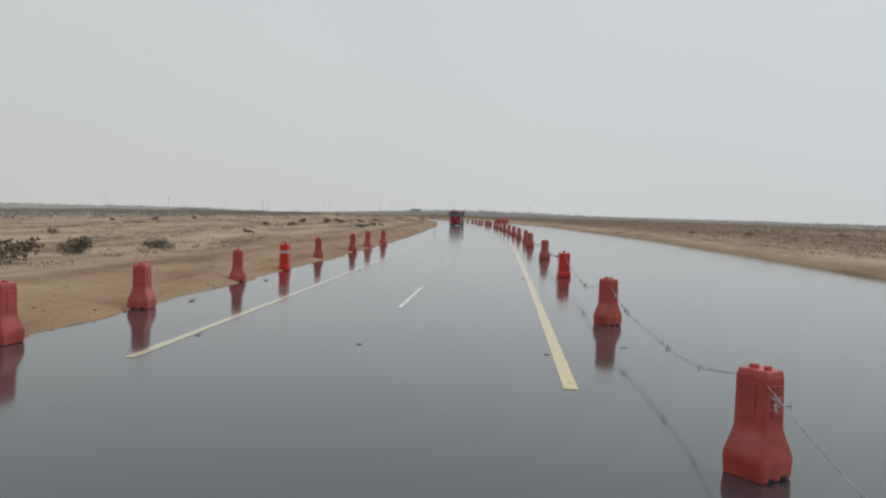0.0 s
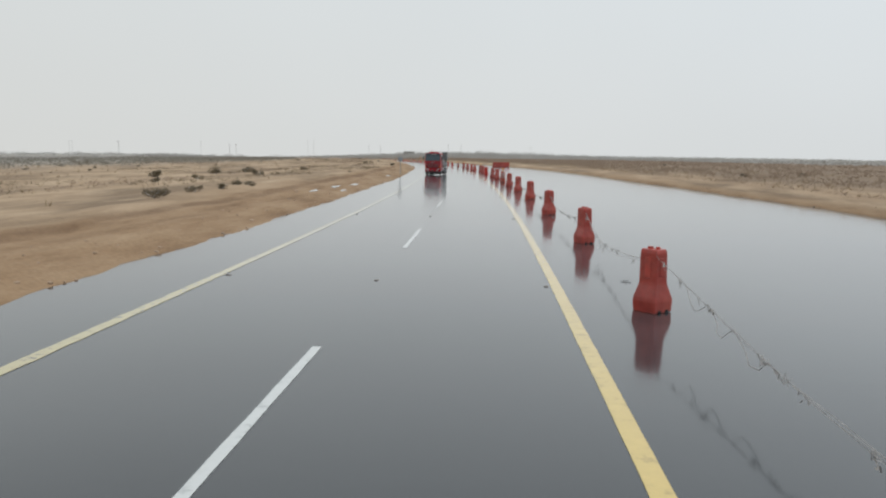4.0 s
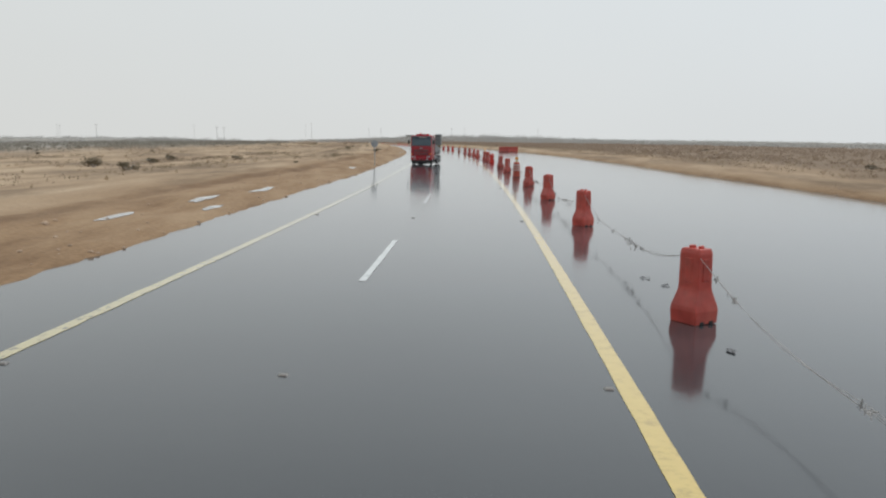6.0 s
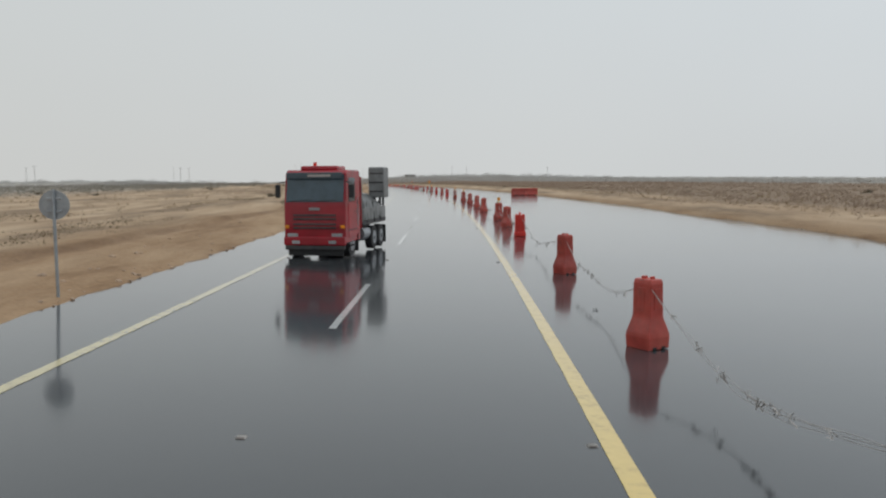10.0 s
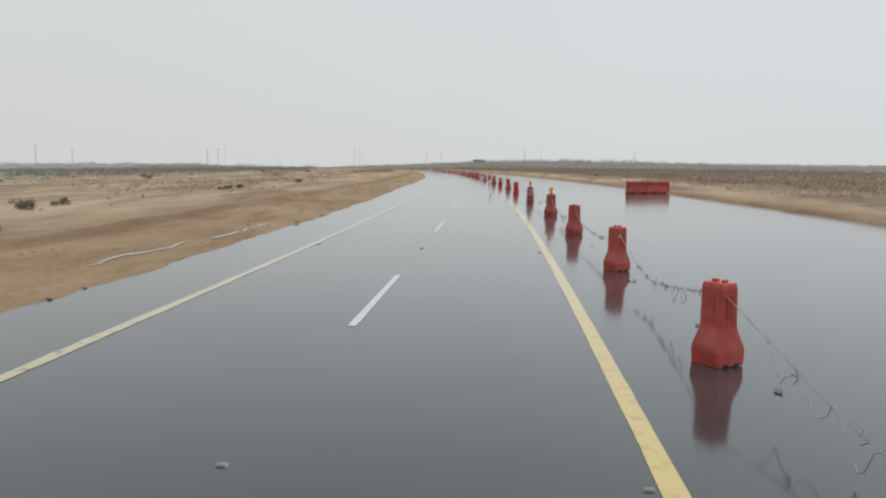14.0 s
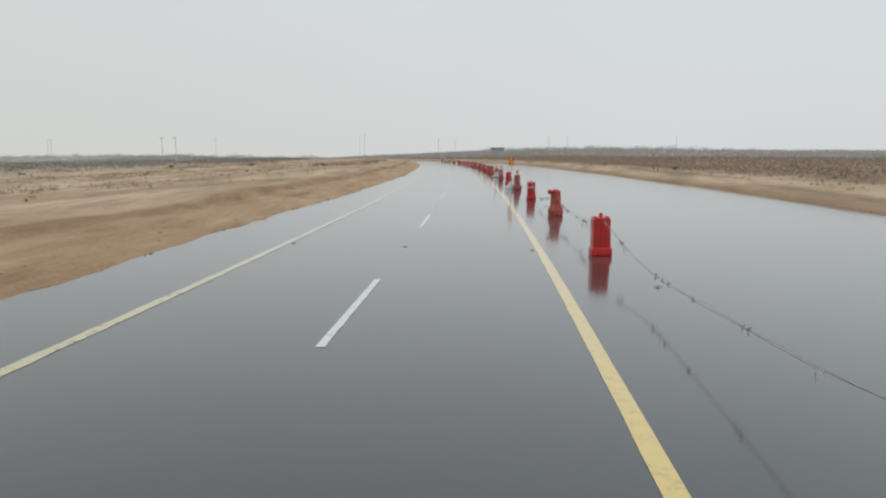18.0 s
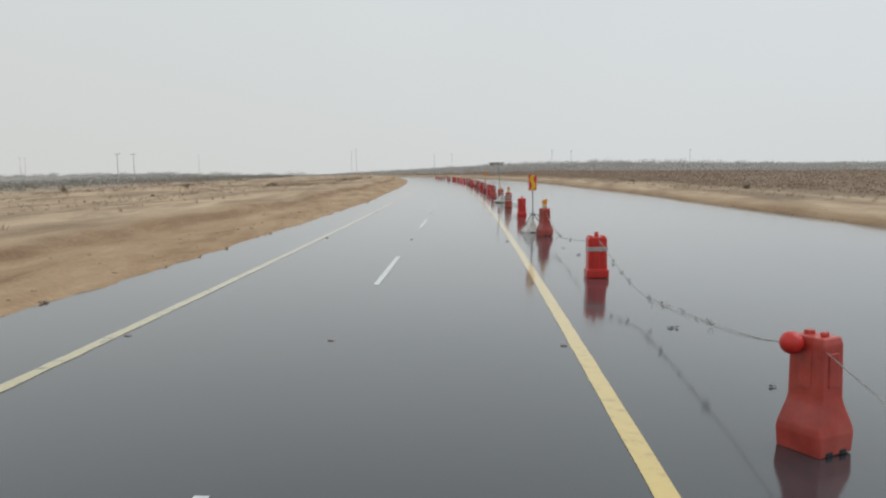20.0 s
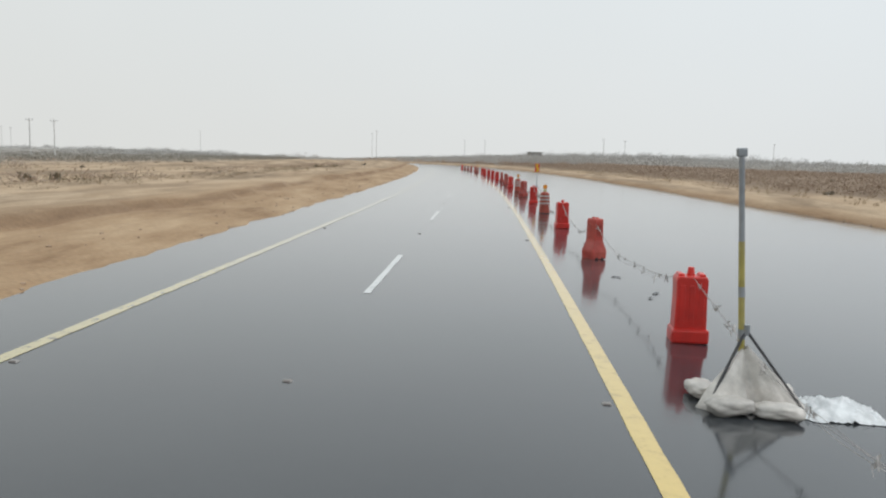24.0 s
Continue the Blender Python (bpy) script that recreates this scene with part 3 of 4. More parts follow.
def drum_thing():
    """Banded drum with a warning lamp."""
    root = empty("traffic_drum", "orange-red traffic drum with white bands and amber lamp, standing in water", "traffic drum", "barriers along the road")
    rings = [(0.0, 0.288), (0.06, 0.288), (0.09, 0.28), (0.42, 0.273), (0.44, 0.268), (0.58, 0.265), (0.60, 0.261), (0.74, 0.258), (0.76, 0.254), (0.9, 0.25),
             (0.92, 0.246), (1.02, 0.236), (1.08, 0.19), (1.11, 0.13)]
    bm = bmesh.new()
    seg = 28
    rows = [[bm.verts.new((r * math.cos(a), r * math.sin(a), z)) for a in [2 * math.pi * i / seg for i in range(seg)]] for z, r in rings]
    for a, b in zip(rows, rows[1:]):
        for i in range(seg):
            bm.faces.new((a[i], a[(i + 1) % seg], b[(i + 1) % seg], b[i]))
    bm.faces.new(rows[-1])
    bm.faces.new(rows[0][::-1])
    smooth(part("body", bm, ORANGE, root))
    for z in (0.49, 0.68, 0.86):
        r = 0.276 - (z - 0.42) * 0.045
        bm = bmesh.new()
        lo = [bm.verts.new((r * math.cos(2 * math.pi * i / seg), r * math.sin(2 * math.pi * i / seg), z)) for i in range(seg)]
        hi = [bm.verts.new(((r - 0.006) * math.cos(2 * math.pi * i / seg), (r - 0.006) * math.sin(2 * math.pi * i / seg), z + 0.075)) for i in range(seg)]
        for i in range(seg):
            bm.faces.new((lo[i], lo[(i + 1) % seg], hi[(i + 1) % seg], hi[i]))
        smooth(part("reflective_band", bm, BAND, root, "white reflective band"))
    part("rubber_base", tube((0, 0, 0), (0, 0, 0.03), 0.305, 0.30, 28), DARK, root, "black rubber base ring")
    part("top_handle", box(0, 0.07, 1.1, 0.18, 0.04, 0.05, 0.015), ORANGE, root)
    lamp_parts(root, 1.11)
    return root


def long_thing():
    """Long road barrier, side-on."""
    root = empty("long_barrier", "long red plastic road barrier set side-on in shallow water", "barrier", "barriers parked on the flooded carriageway")
    prof = [(-0.30, 0.0), (-0.30, 0.2), (-0.2, 0.42), (-0.15, 0.75), (-0.15, 1.2), (-0.11, 1.25), (0.11, 1.25), (0.15, 1.2), (0.15, 0.75), (0.2, 0.42), (0.30, 0.2), (0.30, 0.0)]
    part("body", prism(prof, -0.88, 0.88, 0.025), RED, root)
    for y in (-0.55, 0.0, 0.55):
        for sx in (-1, 1):
            part("side_panel", box(sx * 0.152, y, 0.98, 0.03, 0.42, 0.36, 0.012), RED, root)
    for y in (-0.45, 0.45):
        for sx in (-1, 1):
            part("foot_slot", box(sx * 0.29, y, 0.07, 0.04, 0.3, 0.12, 0.01), DARK, root, "dark forklift slot")
    part("coupling_post", tube((0, 0.9, 0.25), (0, 0.9, 1.36), 0.05, seg=12), RED, root)
    part("filler_cap", tube((0, -0.4, 1.24), (0, -0.4, 1.3), 0.07, seg=12), RED, root)
    return root


base_a, base_b, base_d, base_w = barrier_thing(), block_thing(), drum_thing(), long_thing()
base_l = empty("road_barrier", "faded red plastic road barrier with amber warning lamp on top", "barrier", "barriers along the road")
for o in list(base_a.children):
    k = o.copy()
    scene.collection.objects.link(k)
    k.parent = base_l
lamp_parts(base_l, 1.15, 0.0)
base_p = empty("block_barrier", "red block barrier with one white reflective band, standing in water", "barrier", "barriers along the road")
for o in list(base_b.children):
    k = o.copy()
    scene.collection.objects.link(k)
    k.parent = base_p
part("reflective_band", box(0, 0, 0.74, 0.50, 0.455, 0.105, 0.01), BAND, base_p, "white reflective band")
base_c = empty("road_barrier", "faded brick-red road barrier standing at the edge of wet sand", "barrier", "barriers along the sand shoulder")
for o in list(base_a.children):
    k = o.copy()
    scene.collection.objects.link(k)
    k.parent = base_c
KINDS = {"c": base_c, "p": base_p, "w": base_w, "a": base_a, "b": base_b, "d": base_d, "l": base_l}
used = set()


def put(kind, s, u, turn=0.0, lean=0.0):
    m = stand(s, u, turn, 0.0, lean)
    src = KINDS[kind]
    if kind not in used:
        used.add(kind)
        src.matrix_basis = m
        return src
    return copy_thing(src, m)


RIGHT_ROW = [(-25, 5.5, "a"), (-12.7, 5.52, "a"), (-1.1, 5.44, "a"), (13.9, 5.5, "b"), (27.9, 5.48, "a"), (45.7, 5.42, "a"), (57.1, 5.58, "a"), (69.6, 5.51, "a"),
             (83.3, 5.6, "a"), (94.4, 5.52, "a"), (105.3, 5.48, "a"), (116.5, 5.52, "d"), (125.0, 5.4, "a"), (135.2, 5.45, "a"), (150.4, 5.5, "b"), (158.0, 5.5, "a"),
             (165.7, 5.6, "l"), (178.6, 5.42, "a"), (188.4, 5.47, "a"), (199.6, 5.5, "a"), (211.3, 5.52, "l"), (227.9, 5.5, "d"), (245.4, 5.5, "b"), (259.6, 5.63, "a"),
             (272.2, 5.45, "p"), (285.0, 5.38, "l"), (299.3, 5.5, "b"), (309.9, 5.36, "d"), (321.7, 5.45, "b"), (332.0, 5.35, "a"), (342.0, 5.4, "b"), (351.0, 5.4, "d"),
             (360.0, 5.45, "b"), (369.0, 5.4, "a"), (378.0, 5.5, "d"), (387.0, 5.4, "b"), (396.0, 5.45, "a")]
ROW_U = 5.45
rnd = random.Random(5)
row_places = []
for s, u, kind in RIGHT_ROW:
    o = put(kind, s, u, rnd.uniform(-6, 6) + {165.7: 40, 211.3: 38, 285.0: 28}.get(s, 34 if kind == "a" else 0))
    row_places.append((s, u))
    if s == 165.7:
        o.scale = (1.06, 1.06, 1.0)
    if s == 259.6:
        bm = bmesh.new()
        bmesh.ops.create_icosphere(bm, subdivisions=3, radius=0.115, matrix=Matrix.Translation((-0.235, 0.1, 1.08)))
        smooth(part("coupling_knob", bm, BRIGHT, o, "bright red round coupling knob"))
for i in range(12):
    s = 405 + i * 10.0 + rnd.uniform(-1.5, 1.5)
    put(rnd.choice("aabd"), s, ROW_U + rnd.uniform(-0.1, 0.1), rnd.uniform(-6, 6))
    row_places.append((s, ROW_U))
for s, u, kind in [(-23, -6.3, "c"), (-7.9, -6.1, "c"), (-2.6, -6.0, "c"), (4.9, -6.15, "c"), (10.4, -6.05, "p"), (17.9, -6.4, "c"), (25.8, -6.1, "c"), (31.5, -6.1, "c"), (37.6, -5.9, "c")]:
    o = put(kind, s, u, rnd.uniform(-14, 14))
    o.scale = (0.72, 0.76, 1.0) if kind == "p" else (1.03, 1.08, 0.94)
    o["group"] = "barriers along the sand shoulder"
# long barriers parked side-on on the flooded carriageway
for i in range(2):
    o = put("w", 251.3 + 0.2 * i, 18.65 + 2.25 * i, 90 + rnd.uniform(-3, 3))
    o.scale = (1.0, 1.25, 1.0)
o = put("a", 249.2, 17.2, 80)
o["group"] = "barriers parked on the flooded carriageway"


# ---- sagging rope with torn netting between the barriers ----
def rope_span(s0, u0, s1, u1, r):
    """Three loose strands sagging between two barriers, with tattered netting caught along them."""
    root = empty("barrier_rope", "sagging grey rope with torn netting strung between barriers", "rope", "ropes between barriers")
    x, y, z = at(s0, u0)
    root.location = (float(x), float(y), float(z))
    low = r.uniform(0.5, 0.72)
    n = 32
    axis = []
    for i in range(n + 1):
        f = i / n
        px, py, pz = at(s0 + (s1 - s0) * f, u0 + (u1 - u0) * f)
        h = 1.06 - low * 4 * f * (1 - f) * (0.9 + 0.1 * math.sin(f * 9 + s0))
        axis.append(Vector((px - x, py - y, pz - z + h)))
    for k in range(3):
        cu = bpy.data.curves.new("strand", "CURVE")
        cu.dimensions = "3D"
        cu.bevel_depth, cu.bevel_resolution = 0.0034, 0
        sp = cu.splines.new("POLY")
        sp.points.add(n)
        loose = r.uniform(0.01, 0.05)
        for i, (q, p) in enumerate(zip(sp.points, axis)):
            belly = math.sin(math.pi * i / n)
            a = i * 1.1 + k * 2.1
            q.co = (p.x + 0.012 * math.cos(a) * belly, p.y, p.z + (0.012 * math.sin(a) - k * loose) * belly, 1)
        cu.materials.append(ROPE)
        tmp = bpy.data.objects.new("strand", cu)
        me = bpy.data.meshes.new_from_object(tmp)
        bpy.data.objects.remove(tmp)
        ob = new("strand", me)
        ob.parent = root
    verts, faces = [], []
    for i in range(r.randint(9, 15)):
        f = min(0.95, max(0.05, r.gauss(0.5, 0.24)))
        j = min(n - 1, int(f * n))
        p = axis[j].lerp(axis[j + 1], f * n - j)
        wide, drop = r.uniform(0.05, 0.24), r.uniform(0.03, 0.10) * (1 if r.random() < 0.8 else 2.4)
        slant = r.uniform(-0.7, 0.7)
        for _ in range(r.randint(5, 12)):
            d = r.random() ** 1.5 * drop
            c = p + Vector((r.uniform(-0.03, 0.03), r.uniform(-1, 1) * wide * (1 - 0.6 * d / max(drop, 0.01)) + slant * d, -d))
            b = len(verts)
            t = Vector((r.uniform(-0.3, 0.3), r.uniform(-1, 1), r.uniform(-1, 0.6))).normalized() * r.uniform(0.02, 0.07)
            w = Vector((r.uniform(-1, 1), r.uniform(-0.4, 0.4), r.uniform(-1, 1))).normalized() * r.uniform(0.003, 0.011)
            verts += [tuple(c - t - w), tuple(c - t + w), tuple(c + t + w), tuple(c + t - w)]
            faces.append((b, b + 1, b + 2, b + 3))
    if r.random() < 0.4:
        f0, drop, k = r.uniform(0.12, 0.75), r.uniform(0.18, 0.34), r.randint(2, 3)
        cu = bpy.data.curves.new("hanging_loop", "CURVE")
        cu.dimensions = "3D"
        cu.bevel_depth, cu.bevel_resolution = 0.006, 0
        sp = cu.splines.new("POLY")
        sp.points.add(6 * k)
        for i, q in enumerate(sp.points):
            f = f0 + 0.012 * i + 0.004 * math.sin(i * 2.3)
            j = min(n - 1, int(f * n))
            p = axis[j].lerp(axis[j + 1], f * n - j)
            fall = (0.0, 0.35, 0.8, 1.0, 0.7, 0.25)[i % 6] * (0.7 + 0.6 * r.random())
            q.co = (p.x + r.uniform(-0.03, 0.03), p.y + r.uniform(-0.03, 0.03), max(p.z - drop * fall, 0.03), 1)
        cu.materials.append(ROPE)
        tmp = bpy.data.objects.new("hanging_loop", cu)
        me = bpy.data.meshes.new_from_object(tmp)
        bpy.data.objects.remove(tmp)
        new("hanging_loop", me).parent = root
    ob = raw("torn_netting", verts, faces, ROPE, root)
    tagged(ob, "torn grey netting scraps", kind="stuff")


rr = random.Random(11)
for (s0, u0), (s1, u1) in zip(row_places, row_places[1:]):
    if s1 < 400:
        rope_span(s0, u0, s1, u1, rr)


def torn_scraps():
    """Rags of netting lying half sunk in the water under the ropes and by the shoulder."""
    r, verts, faces = random.Random(19), [], []
    places = [(-0.7, -5.5, 0.26, 0.06, 1.9), (5.8, -5.45, 0.24, 0.07, 1.7), (328.4, 5.4, 0.12, 0.06, 0.4), (13.2, 5.1, 0.12, 0.05, 1.0)]
    for (s0, u0), (s1, u1) in zip(row_places, row_places[1:]):
        if s1 > 400:
            break
        for _ in range(r.randint(0, 2)):
            f = min(0.9, max(0.1, r.gauss(0.5, 0.22)))
            places.append((s0 + (s1 - s0) * f, u0 + r.gauss(0.25, 0.3), r.uniform(0.04, 0.12), r.uniform(0.02, 0.05), r.uniform(0, 6.28)))
    for s, u, la, lb, turn in places:
        x, y, z = at(s, u)
        n, b, seed = 7, len(verts), r.uniform(0, 50)
        for i in range(n):
            for j in range(n):
                p, q = (i / (n - 1) - 0.5) * 2 * la, (j / (n - 1) - 0.5) * 2 * lb
                p += 0.5 * la * noise.noise(Vector((i * 0.7, j * 0.7, seed)))
                q += 0.9 * lb * noise.noise(Vector((i * 0.7, j * 0.7, seed + 9)))
                h = 0.012 + 0.05 * max(0, noise.noise(Vector((i * 0.6, j * 0.6, seed + 20))))
                verts.append((x + p * math.cos(turn) - q * math.sin(turn), y + p * math.sin(turn) + q * math.cos(turn), z + h))
        faces += [(b + i * n + j, b + i * n + j + 1, b + (i + 1) * n + j + 1, b + (i + 1) * n + j) for i in range(n - 1) for j in range(n - 1)]
    ob = smooth(raw("netting_scraps", verts, faces, SCRAP))
    tagged(ob, "sodden dark netting scraps lying in shallow flood water", "netting scraps", kind="stuff")


torn_scraps()


# ---- signs ----
def round_sign(s, u):
    root = empty("road_sign", "round road sign seen from its grey back on a steel post", "road sign")
    part("post", tube((0, 0, -0.3), (0, 0, 2.35), 0.035, seg=12), STEEL, root)
    disc = part("sign_disc", tube((0, 0.04, 2.02), (0, 0.055, 2.02), 0.31, seg=28), STEEL, root, "grey disc back")
    for z in (1.88, 2.16):
        part("clamp", box(0, 0.02, z, 0.3, 0.05, 0.04, 0.008), STEEL, disc)
    root.matrix_basis = stand(s, u, 8)


def draped_cover(root, feet, h, seed, first=0.0, last=360.0):
    """Dirty white plastic sheeting wrapped round a tripod's legs: ridges over the legs, slack creased panels between them."""
    seg, rows = 96, 18
    bm = bmesh.new()
    loops = []
    for k in range(rows + 1):
        f = k / rows
        ring = []
        for i in range(seg + 1):
            a = radians(first + (last - first) * i / seg)
            c, q = math.cos(a), math.sin(a)
            over = max((x * c + y * q) / math.hypot(x, y) for x, y in feet)
            ridge = max(0.0, over) ** 6
            reach = 0.34 + 0.36 * ridge
            crease = noise.noise(Vector((c * 3.1 + seed, q * 3.1, f * 1.2))) * 0.55 + noise.noise(Vector((c * 9 + seed, q * 9, f * 2.6))) * 0.35
            r = reach * (0.05 + 0.95 * f ** (0.9 + 0.5 * (1 - ridge))) * (1 + 0.30 * crease * f)
            z = h * (1 - f) ** (0.85 + 0.25 * (1 - ridge)) * (1 + 0.12 * crease) + 0.012
            ring.append(bm.verts.new((r * c, r * q, z)))
        loops.append(ring)
    for a, b in zip(loops, loops[1:]):
        for i in range(seg):
            bm.faces.new((a[i], b[i], b[i + 1], a[i + 1]))
    bmesh.ops.remove_doubles(bm, verts=bm.verts, dist=0.001)
    bmesh.ops.solidify(bm, geom=bm.faces[:], thickness=0.006)
    return smooth(part("draped_cover", bm, PALESACK, root, "dirty white plastic sheeting"))


def sandbag(w, d, h, turn, seed):
    """A flat slumped sandbag with a creased hide."""
    bm = bmesh.new()
    bmesh.ops.create_icosphere(bm, subdivisions=4, radius=1.0)
    rot = Matrix.Rotation(radians(turn), 4, "Z")
    for v in bm.verts:
        c = v.co.normalized()
        k = (abs(c.x) ** 3.5 + abs(c.y) ** 3.5 + abs(c.z) ** 2.2) ** -0.3
        n = 1 + 0.16 * noise.noise(c * 2.1 + Vector((seed, 0, 0))) + 0.08 * abs(noise.noise(c * 6 + Vector((0, seed, 0))))
        p = rot @ Vector((c.x * k * w / 2 * n, c.y * k * d / 2 * n, 0))
        v.co = Vector((p.x, p.y, max(0.0, h * (0.5 + 0.5 * c.z * k * n))))
    return smooth(part("sandbag", bm, PALESACK))


TRIPOD = ((-0.52, -0.42), (0.58, -0.38), (0.04, 0.6))


def stand_parts(root):
    """Three dark steel legs round the post."""
    for x, y in TRIPOD:
        part("leg", tube((0, 0, 0.86), (x, y, 0.02), 0.018, seg=8), CHASSIS, root, "dark steel tripod leg")
    part("collar", tube((0, 0, 0.8), (0, 0, 0.92), 0.045, seg=12), STEEL, root)
    part("foot_bar", tube((-0.52, -0.42, 0.03), (0.58, -0.38, 0.03), 0.018, seg=8), CHASSIS, root)


def arrow_sign(s, u, turn):
    root = empty("deviation_sign", "red and yellow deviation sign on a tripod wrapped in sheeting", "road sign", "deviation signs")
    part("post", tube((0, 0, 0.02), (0, 0, 2.5), 0.028, seg=12), STEEL, root)
    panel = part("sign_panel", box(0, -0.04, 2.18, 0.34, 0.02, 0.68, 0.006), SIGNRED, root, "red reflective sign panel")
    bend = [(2.51, 0.03), (2.37, -0.045), (2.25, -0.03), (2.13, 0.045), (2.0, 0.05), (1.85, -0.01)]
    band = [(x - 0.085, z) for z, x in bend] + [(x + 0.085, z) for z, x in bend[::-1]]
    part("yellow_band", prism(band, -0.058, -0.051), SIGNYEL, panel, "yellow bent band")
    for z in (2.05, 2.35):
        part("clamp", box(0, -0.01, z, 0.1, 0.05, 0.04, 0.008), STEEL, panel)
    stand_parts(root)
    draped_cover(root, TRIPOD, 0.6, 2.0, 190, 305)
    root.matrix_basis = stand(s, u, turn)


def marker_post(s, u):
    root = empty("marker_post", "slim grey and yellow post rising from wet sheeting", "post")
    lean = Matrix.Rotation(radians(-3.5), 4, "Y")
    def leaning(bm):
        bmesh.ops.transform(bm, matrix=lean, verts=bm.verts)
        return bm
    part("post_upper", leaning(tube((0, 0, 1.9), (0, 0, 2.95), 0.034, seg=12)), STEEL, root)
    part("post_lower", leaning(tube((0, 0, 0.0), (0, 0, 1.9), 0.036, seg=12)), POSTYEL, root, "worn yellow lower half")
    part("top_clamp", leaning(box(0, 0, 2.92, 0.11, 0.08, 0.1, 0.012)), STEEL, root)
    for z in (0.75, 1.25):
        part("dark_band", leaning(tube((0, 0, z), (0, 0, z + 0.12), 0.039, seg=12)), STEEL, root)
    stand_parts(root)
    draped_cover(root, TRIPOD, 0.64, 7.0)
    root.matrix_basis = stand(s, u, 0)
    for i, (x, y, w, d, h, turn) in enumerate([(-0.3, -0.56, 0.5, 0.32, 0.2, 12), (0.22, -0.58, 0.52, 0.3, 0.17, -14), (0.5, 0.2, 0.46, 0.32, 0.18, 70), (-0.45, 0.1, 0.48, 0.32, 0.19, 95)]):
        bag = sandbag(w, d, h, turn, 1.0 + i * 2.9)
        tagged(bag, "flat wet grey sandbag holding down a post", "sandbag", "sandbags round the post")
        bx, by, bz = at(s + y, u + x)
        bag.location = (float(bx), float(by), float(bz))
        bag.rotation_euler = (0, 0, radians(heading(s)))


def plastic_sheet(s, u):
    """A crumpled sheet of white plastic lying in the water."""
    verts, faces, n = [], [], 30
    for i in range(n):
        for j in range(n):
            f, g = i / (n - 1) - 0.5, j / (n - 1) - 0.5
            hgt = 0.16 * max(0, 1 - 3.4 * (f * f + g * g)) + 0.11 * abs(noise.noise(Vector((f * 6, g * 6, 1)))) + 0.06 * abs(noise.noise(Vector((f * 15, g * 15, 2))))
            x, y, z = at(s + g * 0.8 + 0.12 * noise.noise(Vector((f * 4, 7, 0))), u + f * (0.95 + 0.2 * noise.noise(Vector((g * 5, 3, 0)))))
            verts.append((x, y, z + max(0.008, hgt - 0.04)))
    for i in range(n - 1):
        for j in range(n - 1):
            faces.append((i * n + j, i * n + j + 1, (i + 1) * n + j + 1, (i + 1) * n + j))
    sheet = smooth(raw("plastic_sheet", verts, faces, PLASTIC))
    tagged(sheet, "crumpled wet white plastic sheet lying on the road", "plastic sheet")


round_sign(128.5, -6.2)
arrow_sign(286.9, 5.05, -8)
arrow_sign(372.0, 6.6, 4)
marker_post(318.5, 5.3)
plastic_sheet(318.3, 6.3)


# ---- trucks ----
def wheel(root, x, y, r=0.5, w=0.3):
    t = part("wheel", tube((x - w / 2, y, r), (x + w / 2, y, r), r, seg=24), DARK, root, "muddy black tyre")
    sx = 1 if x > 0 else -1
    part("rim", tube((x + sx * (w / 2 - 0.02), y, r), (x + sx * (w / 2 + 0.015), y, r), r * 0.55, seg=20), STEEL, t)
    part("hub", tube((x + sx * w / 2, y, r), (x + sx * (w / 2 + 0.06), y, r), r * 0.2, seg=12), STEEL, t)


